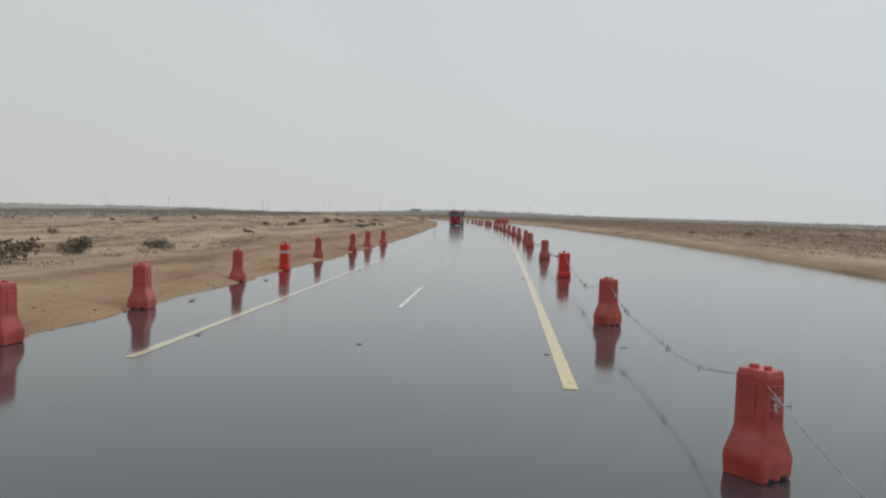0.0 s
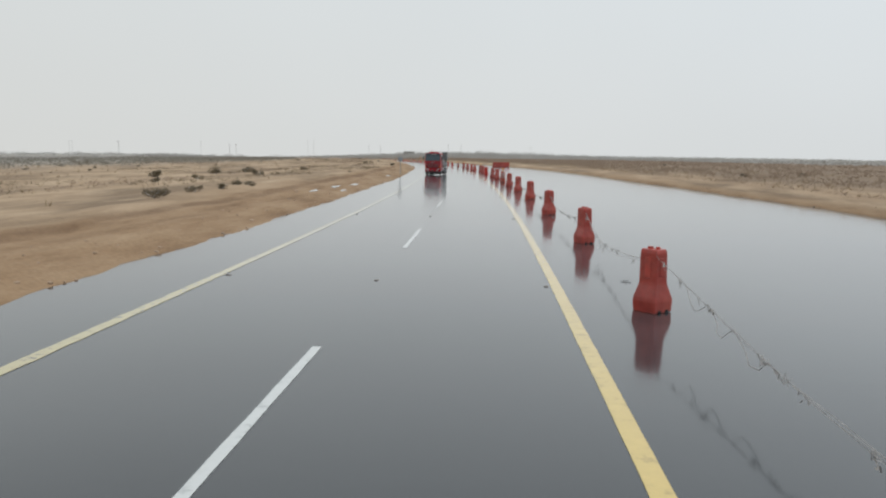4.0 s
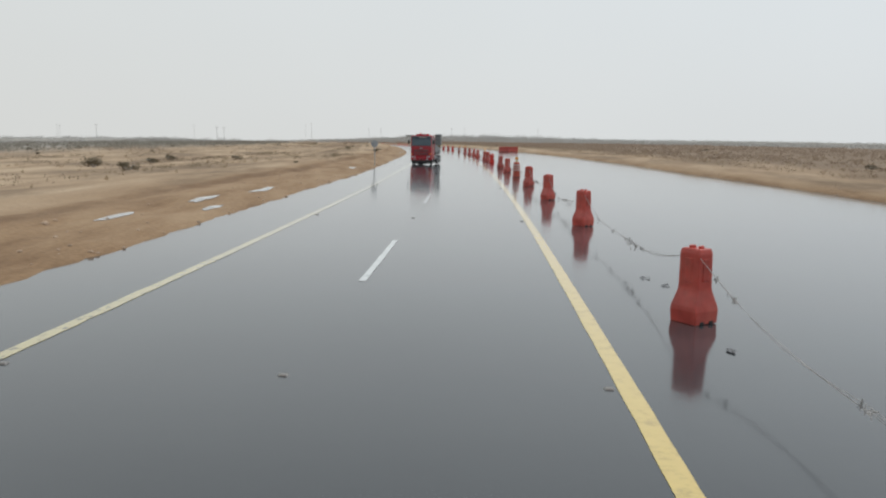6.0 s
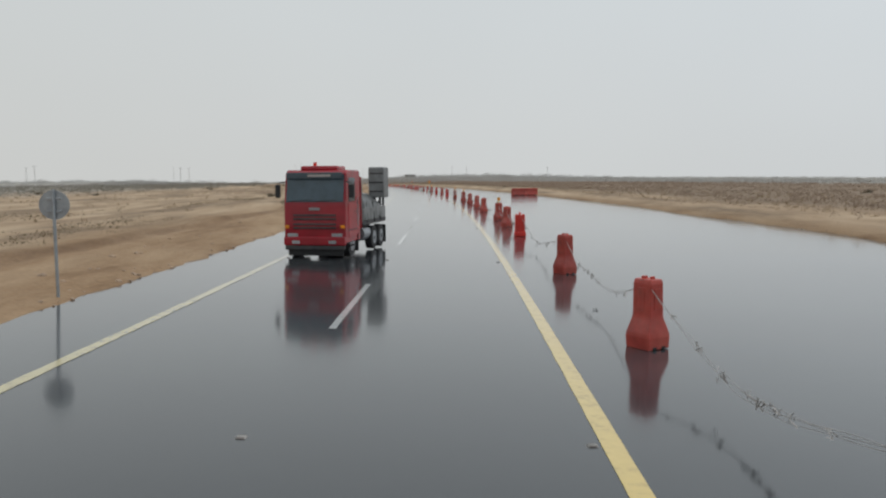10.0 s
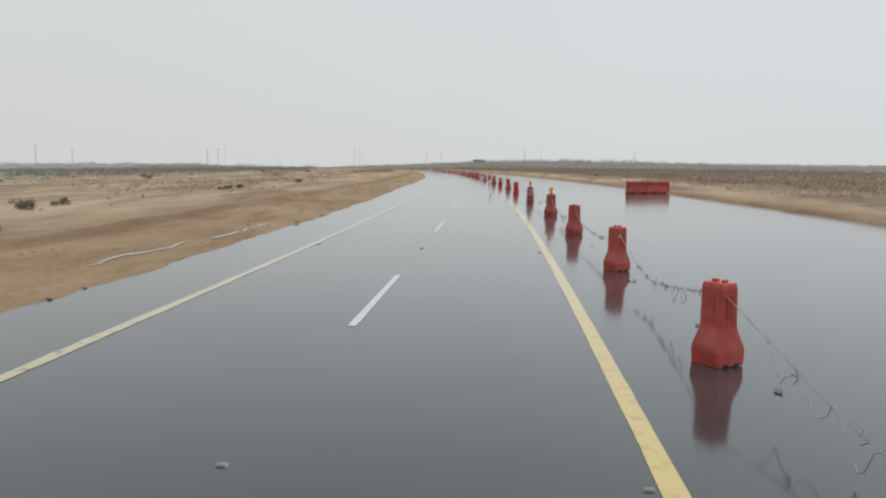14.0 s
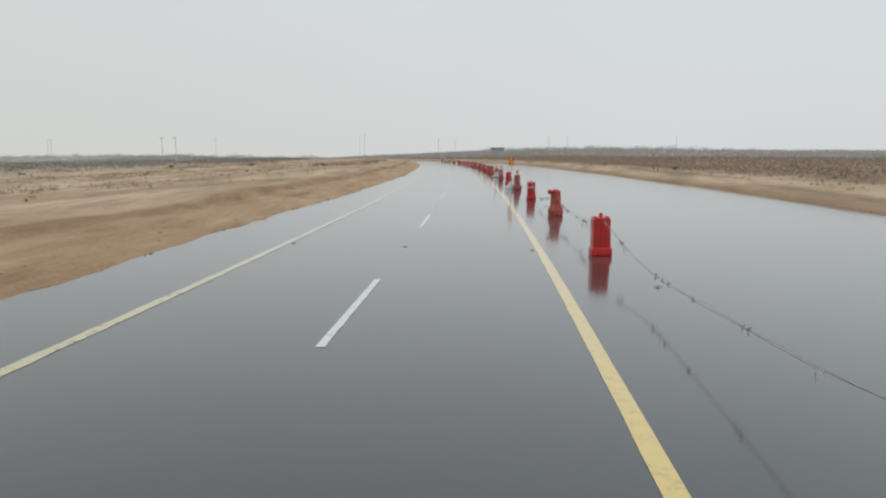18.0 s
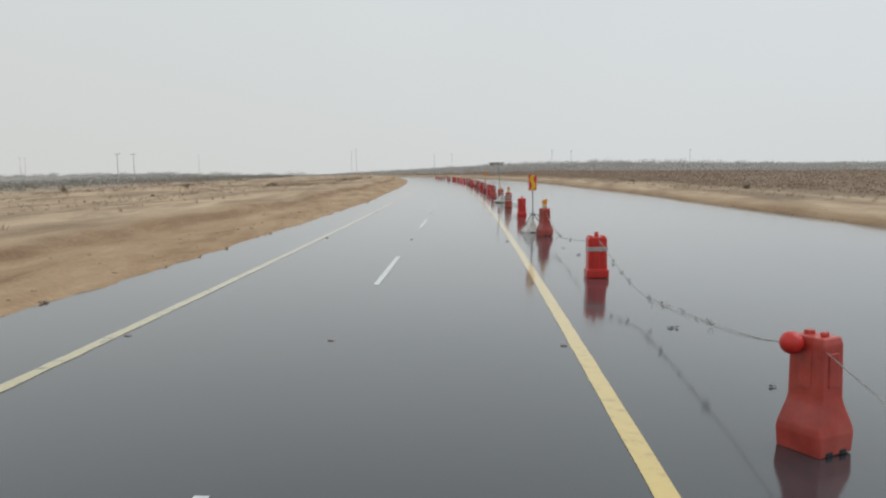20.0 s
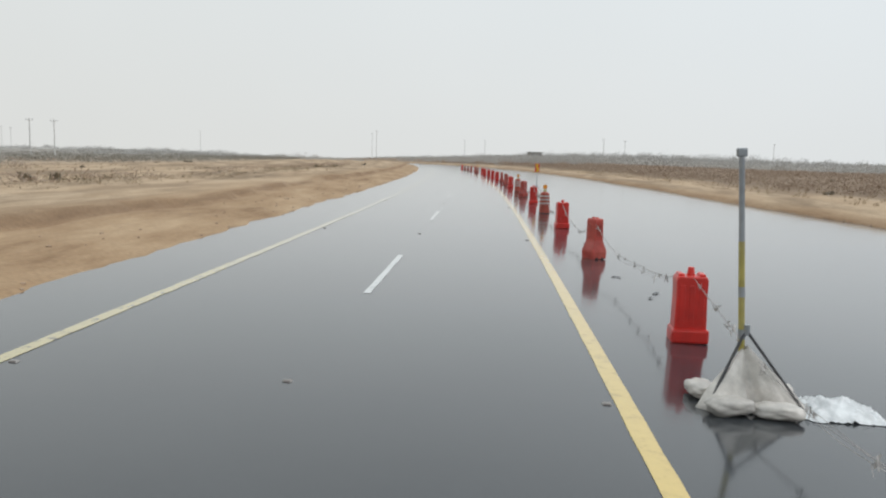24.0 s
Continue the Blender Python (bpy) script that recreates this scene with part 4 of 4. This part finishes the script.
def cab(root, paint, height):
    """A flat-nosed lorry cab; its nose looks along -y."""
    prof = [(0.0, 0.55), (-0.04, 1.2), (0.0, 2.08), (0.22, height - 0.12), (0.42, height), (1.95, height), (2.05, height - 0.1), (2.05, 0.55)]
    bm = bmesh.new()
    a = [bm.verts.new((-1.22, y, z)) for y, z in prof]
    b = [bm.verts.new((1.22, y, z)) for y, z in prof]
    bm.faces.new(a)
    bm.faces.new(b[::-1])
    for i in range(len(prof)):
        j = (i + 1) % len(prof)
        bm.faces.new((a[j], a[i], b[i], b[j]))
    bmesh.ops.recalc_face_normals(bm, faces=bm.faces)
    bmesh.ops.bevel(bm, geom=list(bm.edges), offset=0.06, segments=3, affect="EDGES", profile=0.5)
    body = part("cab", bm, paint, root)
    lean = math.atan2(0.22, height - 0.12 - 2.08)
    zc = (2.13 + height - 0.14) / 2
    wind = box(0, 0, 0, 2.26, 0.04, height - 0.14 - 2.13, 0.015)
    bmesh.ops.transform(wind, matrix=Matrix.Translation((0, 0.22 * (zc - 2.08) / (height - 2.20) - 0.015, zc)) @ Matrix.Rotation(-lean, 4, "X"), verts=wind.verts)
    part("windscreen", wind, GLASS, body, "dark wet windscreen")
    for x in (-0.5, 0.5):
        part("wiper", tube((x - 0.45, -0.02, 2.17), (x + 0.4, -0.01, 2.23), 0.015, seg=6), DARK, body)
    # dark board added so the gap under the bumper looks shaded
    part("air_dam", box(0, 0.06, 0.24, 2.2, 0.05, 0.3, 0.02), DARK, body)
    for sx in (-1, 1):
        door = part("door", box(sx * 1.222, 0.9, 1.42, 0.03, 1.05, 1.3, 0.012), paint, body)
        part("door_handle", box(sx * 1.245, 1.28, 1.75, 0.03, 0.16, 0.05, 0.01), DARK, door, "black door handle")
        part("grab_rail", tube((sx * 1.26, 1.55, 1.2), (sx * 1.26, 1.55, 2.3), 0.018, seg=8), STEEL, body)
        part("corner_lamp", box(sx * 1.1, -0.03, 1.2, 0.16, 0.06, 0.12, 0.02), AMBER, body, "amber corner lamp")
        part("side_window", box(sx * 1.225, 0.85, (2.15 + height - 0.3) / 2, 0.02, 0.85, height - 0.3 - 2.15, 0.01), GLASS, body)
        part("mirror_arm", tube((sx * 1.2, 0.15, height - 0.45), (sx * 1.45, 0.02, height - 0.5), 0.02, seg=6), DARK, body)
        part("mirror", box(sx * 1.46, 0.03, height - 0.8, 0.2, 0.1, 0.5, 0.03), DARK, body, "black door mirror")
        part("headlight", box(sx * 0.88, -0.05, 0.86, 0.42, 0.07, 0.18, 0.03), STEEL, body, "clouded grey headlight")
        part("step", box(sx * 1.15, 0.75, 0.45, 0.2, 0.6, 0.1, 0.02), DARK, body)
        part("mudguard", box(sx * 1.05, 0.95, 1.05, 0.38, 1.2, 0.06, 0.02), DARK, body)
    for z in (1.16, 1.30, 1.50, 1.64):
        part("grille_slat", box(0, -0.05, z, 1.7, 0.05, 0.07, 0.015), CHASSIS, body)
    part("badge", box(0, -0.05, 1.88, 0.42, 0.03, 0.10, 0.01), STEEL, body, "plain grey badge bar")
    part("number_plate", box(0, -0.13, 0.62, 0.5, 0.02, 0.12, 0.005), BAND, body, "plain pale plate")
    part("bumper", box(0, -0.03, 0.66, 2.44, 0.22, 0.34, 0.05), paint, body, "muddy red bumper")
    part("lower_valance", box(0, -0.01, 0.42, 2.36, 0.16, 0.2, 0.03), CHASSIS, body, "black muddy valance under the bumper")
    for sx in (-1, 1):
        part("fog_lamp", box(sx * 0.72, -0.145, 0.62, 0.3, 0.03, 0.12, 0.01), STEEL, body, "clouded fog lamp")
    part("sun_visor", box(0, 0.02, height - 0.22, 2.2, 0.05, 0.24, 0.02), GLASS, body, "dark tinted sun visor")
    part("visor_stripe", box(0.2, -0.012, height - 0.22, 0.9, 0.02, 0.09, 0.004), BAND, body, "plain white bar on the visor")
    return body


def red_truck(s, u, turn):
    root = empty("flatbed_truck", "red flat-nosed lorry with dark muddy bed, stopped in flood water", "truck")
    cab(root, TRUCKRED, 3.36)
    part("roof_fairing", box(0.05, 1.0, 3.42, 1.5, 1.1, 0.2, 0.08), TRUCKRED, root)
    part("roof_beacon", tube((-0.2, 0.75, 3.51), (-0.2, 0.75, 3.66), 0.07, seg=12), SIGNRED, root)
    part("front_axle", box(0, 0.95, 0.5, 1.9, 0.3, 0.26, 0.04), CHASSIS, root)
    part("rear_axle", box(0, 5.0, 0.5, 1.9, 1.5, 0.3, 0.04), CHASSIS, root)
    part("engine_sump", box(0, 1.5, 0.62, 0.9, 1.5, 0.5, 0.06), CHASSIS, root)
    for sx in (-1, 1):
        part("mud_flap", box(sx * 1.0, 1.62, 0.5, 0.5, 0.03, 0.7, 0.01), DARK, root)
        part("mud_flap", box(sx * 1.0, 6.2, 0.55, 0.5, 0.03, 0.8, 0.01), DARK, root)
    for x in (-0.42, 0.42):
        part("chassis_rail", box(x, 3.6, 0.85, 0.14, 5.4, 0.26, 0.02), CHASSIS, root)
    part("exhaust_stack", tube((1.05, 2.2, 0.9), (1.05, 2.2, 3.25), 0.08, seg=12), STEEL, root)
    part("frame_hoop", tube((1.15, 2.35, 1.0), (1.15, 2.35, 3.1), 0.05, seg=8), TRUCKRED, root)
    part("headboard", box(0, 2.45, 2.0, 2.4, 0.1, 1.6, 0.03), GREY, root)
    part("bed", box(0, 4.4, 1.2, 2.45, 3.9, 0.2, 0.03), CHASSIS, root)
    for sx in (-1, 1):
        for i in range(3):
            part("side_board", box(sx * 1.2, 3.1 + i * 1.28, 1.55, 0.06, 1.25, 0.5, 0.015), GREY, root)
        part("fuel_tank", tube((sx * 0.85, 2.9, 0.72), (sx * 0.85, 4.0, 0.72), 0.3, seg=16), STEEL, root)
        for y in (0.95, 4.4, 5.6):
            wheel(root, sx * 1.03, y)
    # a sagging, uneven heap under wet sheeting that bulges over the side boards
    bm = bmesh.new()
    rows = []
    for i in range(11):
        y = 2.6 + 3.3 * i / 10
        row = []
        for j in range(11):
            a = math.pi * j / 10
            bulge = 1.0 + 0.10 * math.sin(3.1 * i + 1.7 * j) + 0.07 * math.sin(5.3 * j - 2.2 * i)
            tall = (1.5 - 0.06 * i) * bulge * (0.75 if i in (0, 10) else 1.0)
            row.append(bm.verts.new((1.24 * math.cos(a) * (1.0 + 0.06 * math.sin(2.3 * i + j)), y, 1.3 + tall * max(0.0, math.sin(a)) ** 0.5)))
        rows.append(row)
    for a, b in zip(rows, rows[1:]):
        for j in range(10):
            bm.faces.new((a[j], a[j + 1], b[j + 1], b[j]))
    bm.faces.new(rows[0][::-1])
    bm.faces.new(rows[-1])
    bmesh.ops.recalc_face_normals(bm, faces=bm.faces)
    smooth(part("tarpaulin", bm, TARP, root, "dark grey wet sheeting over an uneven load"))
    for y in (3.1, 4.2, 5.2):
        part("lashing_strap", tube((1.27, y, 1.2), (1.16, y + 0.04, 2.05), 0.022, seg=6), DARK, root)
    part("equipment_box", box(1.02, 5.9, 2.85, 0.72, 0.9, 1.35, 0.06), GREY, root, "grey equipment box on a tall frame")
    for z in (2.45, 2.85, 3.25):
        part("box_rib", box(1.02, 5.44, z, 0.66, 0.03, 0.06, 0.01), CHASSIS, root)
    for x in (0.75, 1.15):
        for y in (5.6, 6.2):
            part("frame_leg", box(x, y, 1.74, 0.09, 0.09, 0.9, 0.01), CHASSIS, root)
    root.matrix_basis = stand(s, u, turn) @ Matrix.Scale(0.87, 4)


red_truck(138.2, -2.4, -9)


# ---- power poles, far tree and walls ----
def power_pole(h):
    root = empty("power_pole", "timber power pole far across the desert, paled as haze", "power pole", "power poles")
    part("shaft", tube((0, 0, -0.5), (0, 0, h), 0.12, 0.08, 10), HAZED_TIMBER, root)
    part("crossarm", box(0, 0, h - 0.4, 1.3, 0.1, 0.1, 0.02), HAZED_TIMBER, root)
    for x in (-0.58, 0.58):
        part("insulator", tube((x, 0, h - 0.36), (x, 0, h - 0.12), 0.05, seg=8), STEEL, root)
    return root


POLES = [(760, -102, 13), (768, -202, 12), (800, -206, 12), (740, -9.5, 16), (772, -8.5, 16), (720, 34.5, 12), (730, 47.5, 12), (620, 73, 10.5), (650, 93, 10.5), (588, 126, 9),
         (437, -131, 8.5), (467, -82, 8), (471, -79, 8)]
for s, u, h in POLES:
    power_pole(h).matrix_basis = on_ground(s, u, heading(s) + 20)


# ---- puddles on the wet bank ----
def puddle(s, u, ls, lu, seed):
    """A thin sheet of water lying in the soil's own hollows."""
    n, verts, faces = 36, [], []
    for ring in (1.0, 0.66, 0.33):
        for i in range(n):
            a = 2 * math.pi * i / n
            k = ring * (1 + 0.4 * noise.noise(Vector((math.cos(a) * 1.6, math.sin(a) * 1.6, seed))) + 0.2 * noise.noise(Vector((math.cos(a) * 5, math.sin(a) * 5, seed))))
            ps, pu = s + math.sin(a) * ls * 0.5 * k, u + math.cos(a) * lu * 0.36 * k
            verts.append(at(ps, pu, ground_z(ps, pu) + 0.018))
    verts.append(at(s, u, ground_z(s, u) + 0.018))
    for q in (0, n):
        faces += [(q + i, q + (i + 1) % n, q + n + (i + 1) % n, q + n + i) for i in range(n)]
    faces += [(2 * n + i, 2 * n + (i + 1) % n, 3 * n) for i in range(n)]
    ob = raw("puddle", verts, faces, PUDDLE)
    tagged(ob, "small shallow rain puddle on wet brown soil", "puddle", "puddles on the bank")


for i, (s, u, ls, lu) in enumerate([(85.2, -7.5, 2.6, 0.5), (83.9, -6.75, 1.8, 0.3), (92.0, -7.2, 3.8, 0.5), (78.6, -7.7, 2.2, 0.4), (118.5, -6.9, 3.0, 0.5)]):
    puddle(s, u, ls, lu, i * 2.7)


def rut(s0, s1, u0, seed):
    """Rainwater standing in an old wheel rut that runs beside the road."""
    verts, faces, n = [], [], int((s1 - s0) / 0.25)
    for i in range(n + 1):
        s = s0 + (s1 - s0) * i / n
        mid = u0 + 0.16 * noise.noise(Vector((s * 0.35, seed, 3.0))) + 0.05 * noise.noise(Vector((s * 1.7, seed, 9.0)))
        w = 0.008 + 0.06 * max(0.0, math.sin(math.pi * i / n)) ** 0.5 * max(0.0, 0.4 + 1.4 * noise.noise(Vector((s * 0.8, seed, 5.0))))
        for du in (-w, 0.0, w):
            verts.append(at(s, mid + du, ground_z(s, mid + du) + 0.02))
    for i in range(n):
        q = 3 * i
        faces += [(q, q + 1, q + 4, q + 3), (q + 1, q + 2, q + 5, q + 4)]
    tagged(raw("puddle", verts, faces, PUDDLE), "thin line of rainwater in a wheel rut on the bank", "puddle", "puddles on the bank")


rut(184.0, 190.0, -6.6, 1.3)
rut(190.8, 198.0, -6.4, 6.1)


def far_shed(s, u):
    root = empty("distant_shed", "pale flat-roofed shed low on the far horizon", "building")
    part("wall", box(0, 0, 2.0, 9.5, 5.0, 4.0, 0.05), CONCRETE, root)
    part("roof", box(0, 0, 4.15, 11.5, 6.5, 0.35, 0.05), GREY, root)
    for x in (-3.2, 0.0, 3.2):
        part("window", box(x, -2.52, 2.4, 1.2, 0.06, 1.0, 0.02), GLASS, root)
    root.matrix_basis = on_ground(s, u, heading(s) + 15, 0.1)


far_shed(860, 122)


# ---- plants ----
def unit(g, n):
    v = g.normal(size=(n, 3))
    return v / np.linalg.norm(v, axis=1, keepdims=True)


def leaf_cloud(g, count, rx, ry, rz, size):
    """Leaves gathered in seven lumps: an array of count x 4 corners."""
    span = np.array((rx, ry, rz))
    lump = np.stack([g.uniform(-0.6, 0.6, 7), g.uniform(-0.6, 0.6, 7), g.uniform(0.25, 0.75, 7)], 1) * span
    pick = g.integers(0, 7, count)
    reach = g.uniform(0.35, 0.6, 7)[pick] * g.random(count) ** 0.4
    p = lump[pick] + unit(g, count) * reach[:, None] * span * (1, 1, 0.8)
    p[:, 2] = np.maximum(0.03, p[:, 2])
    a = unit(g, count)
    b = np.cross(a, unit(g, count))
    b /= np.linalg.norm(b, axis=1, keepdims=True) + 1e-6
    a *= size * g.uniform(0.6, 1.4, (count, 1))
    b *= size * g.uniform(0.25, 0.5, (count, 1))
    return np.stack([p - a, p + b, p + a, p - b], 1)


def shrub(seed, label):
    r = random.Random(seed)
    root = empty("shrub", label, "shrub", "desert shrubs")
    quads("foliage", leaf_cloud(np.random.default_rng(seed), 620, 0.75, 0.7, 0.8, 0.07), SHRUB, root)
    bm = bmesh.new()
    for _ in range(9):
        a = r.uniform(0, 6.28)
        tube((0, 0, -0.05), (math.cos(a) * 0.45, math.sin(a) * 0.45, r.uniform(0.3, 0.65)), 0.02, 0.006, 5, bm)
    part("stems", bm, HAZED_TIMBER, root)
    return root


shrubs = [shrub(i, t) for i, t in enumerate(("low dark desert shrub on tan sand", "rounded dry brown-green desert shrub", "sprawling dark desert shrub with bare stems"))]
rs = random.Random(21)
places = [(2, -12.5, 1.35), (8, -13.5, 1.2), (14, -13, 0.8), (65, -12, 0.7), (84, -19.5, 0.6), (67, -12.5, 0.7), (70, -12, 0.6), (73, -11.5, 0.55), (77, -11, 0.35), (88, -18, 0.6), (101, -26, 1.1), (79, -12.5, 0.55), (78, -11.5, 0.5), (130, -25, 1.0), (112, -24, 1.1), (101, -17, 0.8), (120, -23, 0.9), (170, -9.5, 0.7), (222, -16, 0.7), (229, -17, 0.7), (74, -25, 0.9), (13, -12.5, 0.9), (62, -19, 0.8), (117, -11, 0.35), (200, -16, 0.6)]
for _ in range(110):
    s = rs.uniform(-10, 480)
    u = -rs.uniform(14, 90) if rs.random() < 0.75 else rs.uniform(28, 45)
    places.append((s, u, rs.uniform(0.35, 0.9)))
places += [(185.6, -9.8, 0.34), (186.3, -10.3, 0.42)]
placed = set()
for i, (s, u, k) in enumerate(places):
    b = shrubs[i % 3]
    m = on_ground(s, u, rs.uniform(0, 360), 0.02)
    if i % 3 not in placed:
        placed.add(i % 3)
        b.matrix_basis = m @ Matrix.Diagonal((k, k, k * 0.8, 1))
    else:
        o = copy_thing(b, m)
        o.scale = (k, k, k * rs.uniform(0.6, 0.9))


def scatter(name, label, category, material, seed, count, where, make):
    """One joined object of many small plants or stones."""
    r = random.Random(seed)
    verts, faces = [], []
    for _ in range(count):
        s, u = where(r)
        x, y, z = at(s, u, ground_z(s, u))
        v, f = make(r, s)
        b = len(verts)
        verts += [(x + p[0], y + p[1], z + p[2]) for p in v]
        faces += [tuple(i + b for i in q) for q in f]
    return tagged(raw(name, verts, faces, material), label, category, kind="stuff")


def thicket(name, label, material, seed, count, where, leaves, flat, high, low_k, high_k, leaf):
    """One joined object of many bushes made of small leaves."""
    r, g = random.Random(seed), np.random.default_rng(seed)
    out = []
    for _ in range(count):
        s, u = where(r)
        k = r.uniform(low_k, high_k) * (low(s) if material is SCRUB else 1.0)
        out.append(leaf_cloud(g, leaves, flat * k, flat * k, high * k, leaf * (0.5 + 0.5 * k)) + np.array(at(s, u, ground_z(s, u)), dtype=float))
    return tagged(quads(name, np.concatenate(out), material), label, "scrub", kind="stuff")


def tuft(r, s):
    v, f = [], []
    h = r.uniform(0.10, 0.32)
    for _ in range(7):
        a, k = r.uniform(0, 6.28), r.uniform(0.05, 0.2)
        x, y = r.uniform(-0.12, 0.12), r.uniform(-0.12, 0.12)
        b = len(v)
        v += [(x - 0.02 * math.sin(a), y + 0.02 * math.cos(a), -0.02), (x + 0.02 * math.sin(a), y - 0.02 * math.cos(a), -0.02), (x + k * math.cos(a), y + k * math.sin(a), h * r.uniform(0.6, 1))]
        f.append((b, b + 1, b + 2))
    return v, f


def rock(r, s):
    bm = bmesh.new()
    bmesh.ops.create_icosphere(bm, subdivisions=1, radius=1.0)
    k = r.uniform(0.02, 0.07) * (1 if r.random() < 0.93 else 1.7)
    v = [(p.co.x * k * r.uniform(0.8, 1.3), p.co.y * k * r.uniform(0.8, 1.3), p.co.z * k * 0.7 * r.uniform(0.8, 1.2)) for p in bm.verts]
    f = [tuple(q.index for q in g.verts) for g in bm.faces]
    bm.free()
    return v, f


def spread(s0, s1, u0, u1, power=1.0):
    return lambda r: (r.uniform(s0, s1), u0 + (u1 - u0) * r.random() ** power)


pr = random.Random(77)
PATCHES = [(pr.uniform(-10, 460), -pr.uniform(17, 75)) for _ in range(46)]


def low(s):
    """The scrub grows taller farther along the road."""
    return float(np.interp(s, [0, 210, 300, 340], [0.5, 0.5, 0.85, 1.0]))


scatter("grass_tufts", "sparse pale dry grass tufts on sand", "grass", GRASS, 31, 1500, spread(-15, 440, -13, -60, 1.0), tuft)
scatter("grass_tufts", "pale dry grass along the far water edge", "grass", GRASS, 32, 5000, spread(0, 560, 25, 40, 1.0), tuft)
scatter("stones", "wet brown stones and clods along the water edge", "stones", STONE, 33, 900,
        lambda r: (lambda s: (s, left_edge(s) - 0.05 - 2.6 * r.random() ** 1.8))(r.uniform(-15, 420)), rock)
scatter("stones", "brown clods along the far bank", "stones", STONE, 34, 260,
        lambda r: (lambda s: (s, right_edge(s) + 0.05 + 1.5 * r.random() ** 2))(r.uniform(0, 520)), rock)
thicket("scrub_belt", "dense brown scrub along the far bank", SCRUB, 35, 9500, spread(-10, 800, 29.5, 95, 1.35), 34, 1.9, 0.9, 0.5, 1.0, 0.13)
thicket("low_scrub", "low brown scrub in patches across the sand", SCRUB, 39, 2600,
        lambda r: (lambda q: (q[0] + r.gauss(0, 9), min(-13, q[1] + r.gauss(0, 2.2))))(r.choice(PATCHES)), 16, 1.3, 0.6, 0.4, 1.2, 0.09)
thicket("far_scrub", "distant scrub with haze put into its grey-green leaf colour", HAZED_LEAF, 36, 5200, spread(-20, 1300, -110, -650, 1.2), 36, 2.6, 0.9, 0.6, 1.7, 0.17)
thicket("far_scrub", "scrub on the horizon, leaf colour greyed as haze", HAZED_LEAF, 37, 6000, spread(60, 1300, 90, 650, 1.5), 40, 2.8, 0.9, 0.8, 1.9, 0.17)
thicket("far_scrub", "scrub greyed as haze, closing the view where the road bends away", HAZED_LEAF, 38, 1100, spread(620, 1300, -20, -130, 1.0), 40, 2.6, 0.9, 0.7, 1.9, 0.17)
thicket("far_scrub", "tall thicket paled as haze, far beyond the flooded carriageway", HAZED_LEAF, 40, 1500, spread(430, 1050, 75, 240, 1.0), 70, 3.2, 1.5, 0.9, 1.8, 0.17)
thicket("grey_brush", "grey olive brush across the plain behind the sand bank", GREYBRUSH, 41, 3800, spread(60, 760, -48, -150, 1.2), 34, 2.0, 0.9, 0.5, 1.4, 0.14)
thicket("far_trees", "trees paled as haze where the road bends out of sight", HAZED_LEAF, 44, 420, spread(600, 900, 27, 190, 1.2), 110, 3.6, 3.2, 0.7, 1.5, 0.26)
thicket("far_trees", "trees paled as haze beyond the sand bank", HAZED_LEAF, 45, 260, spread(620, 980, -40, -420, 1.0), 110, 4.2, 2.2, 0.6, 1.4, 0.26)
NEAR_PATCHES = [(pr.uniform(-5, 170), -10.5 - 26 * pr.random() ** 1.4) for _ in range(34)] + [(pr.uniform(170, 420), -14 - 26 * pr.random()) for _ in range(26)]
thicket("low_brush", "low dry olive brush growing in streaks across the sand", OLIVE, 47, 1500,
        lambda r: (lambda q: (q[0] + r.gauss(0, 4.5), min(-9.5, q[1] + r.gauss(0, 0.8))))(r.choice(NEAR_PATCHES)), 26, 0.75, 0.34, 0.4, 1.2, 0.045)
thicket("low_scrub", "low brown scrub on the far bank close to the water", SCRUB, 48, 700, spread(-10, 190, 24.2, 31, 1.0), 24, 1.0, 0.8, 0.4, 1.1, 0.07)
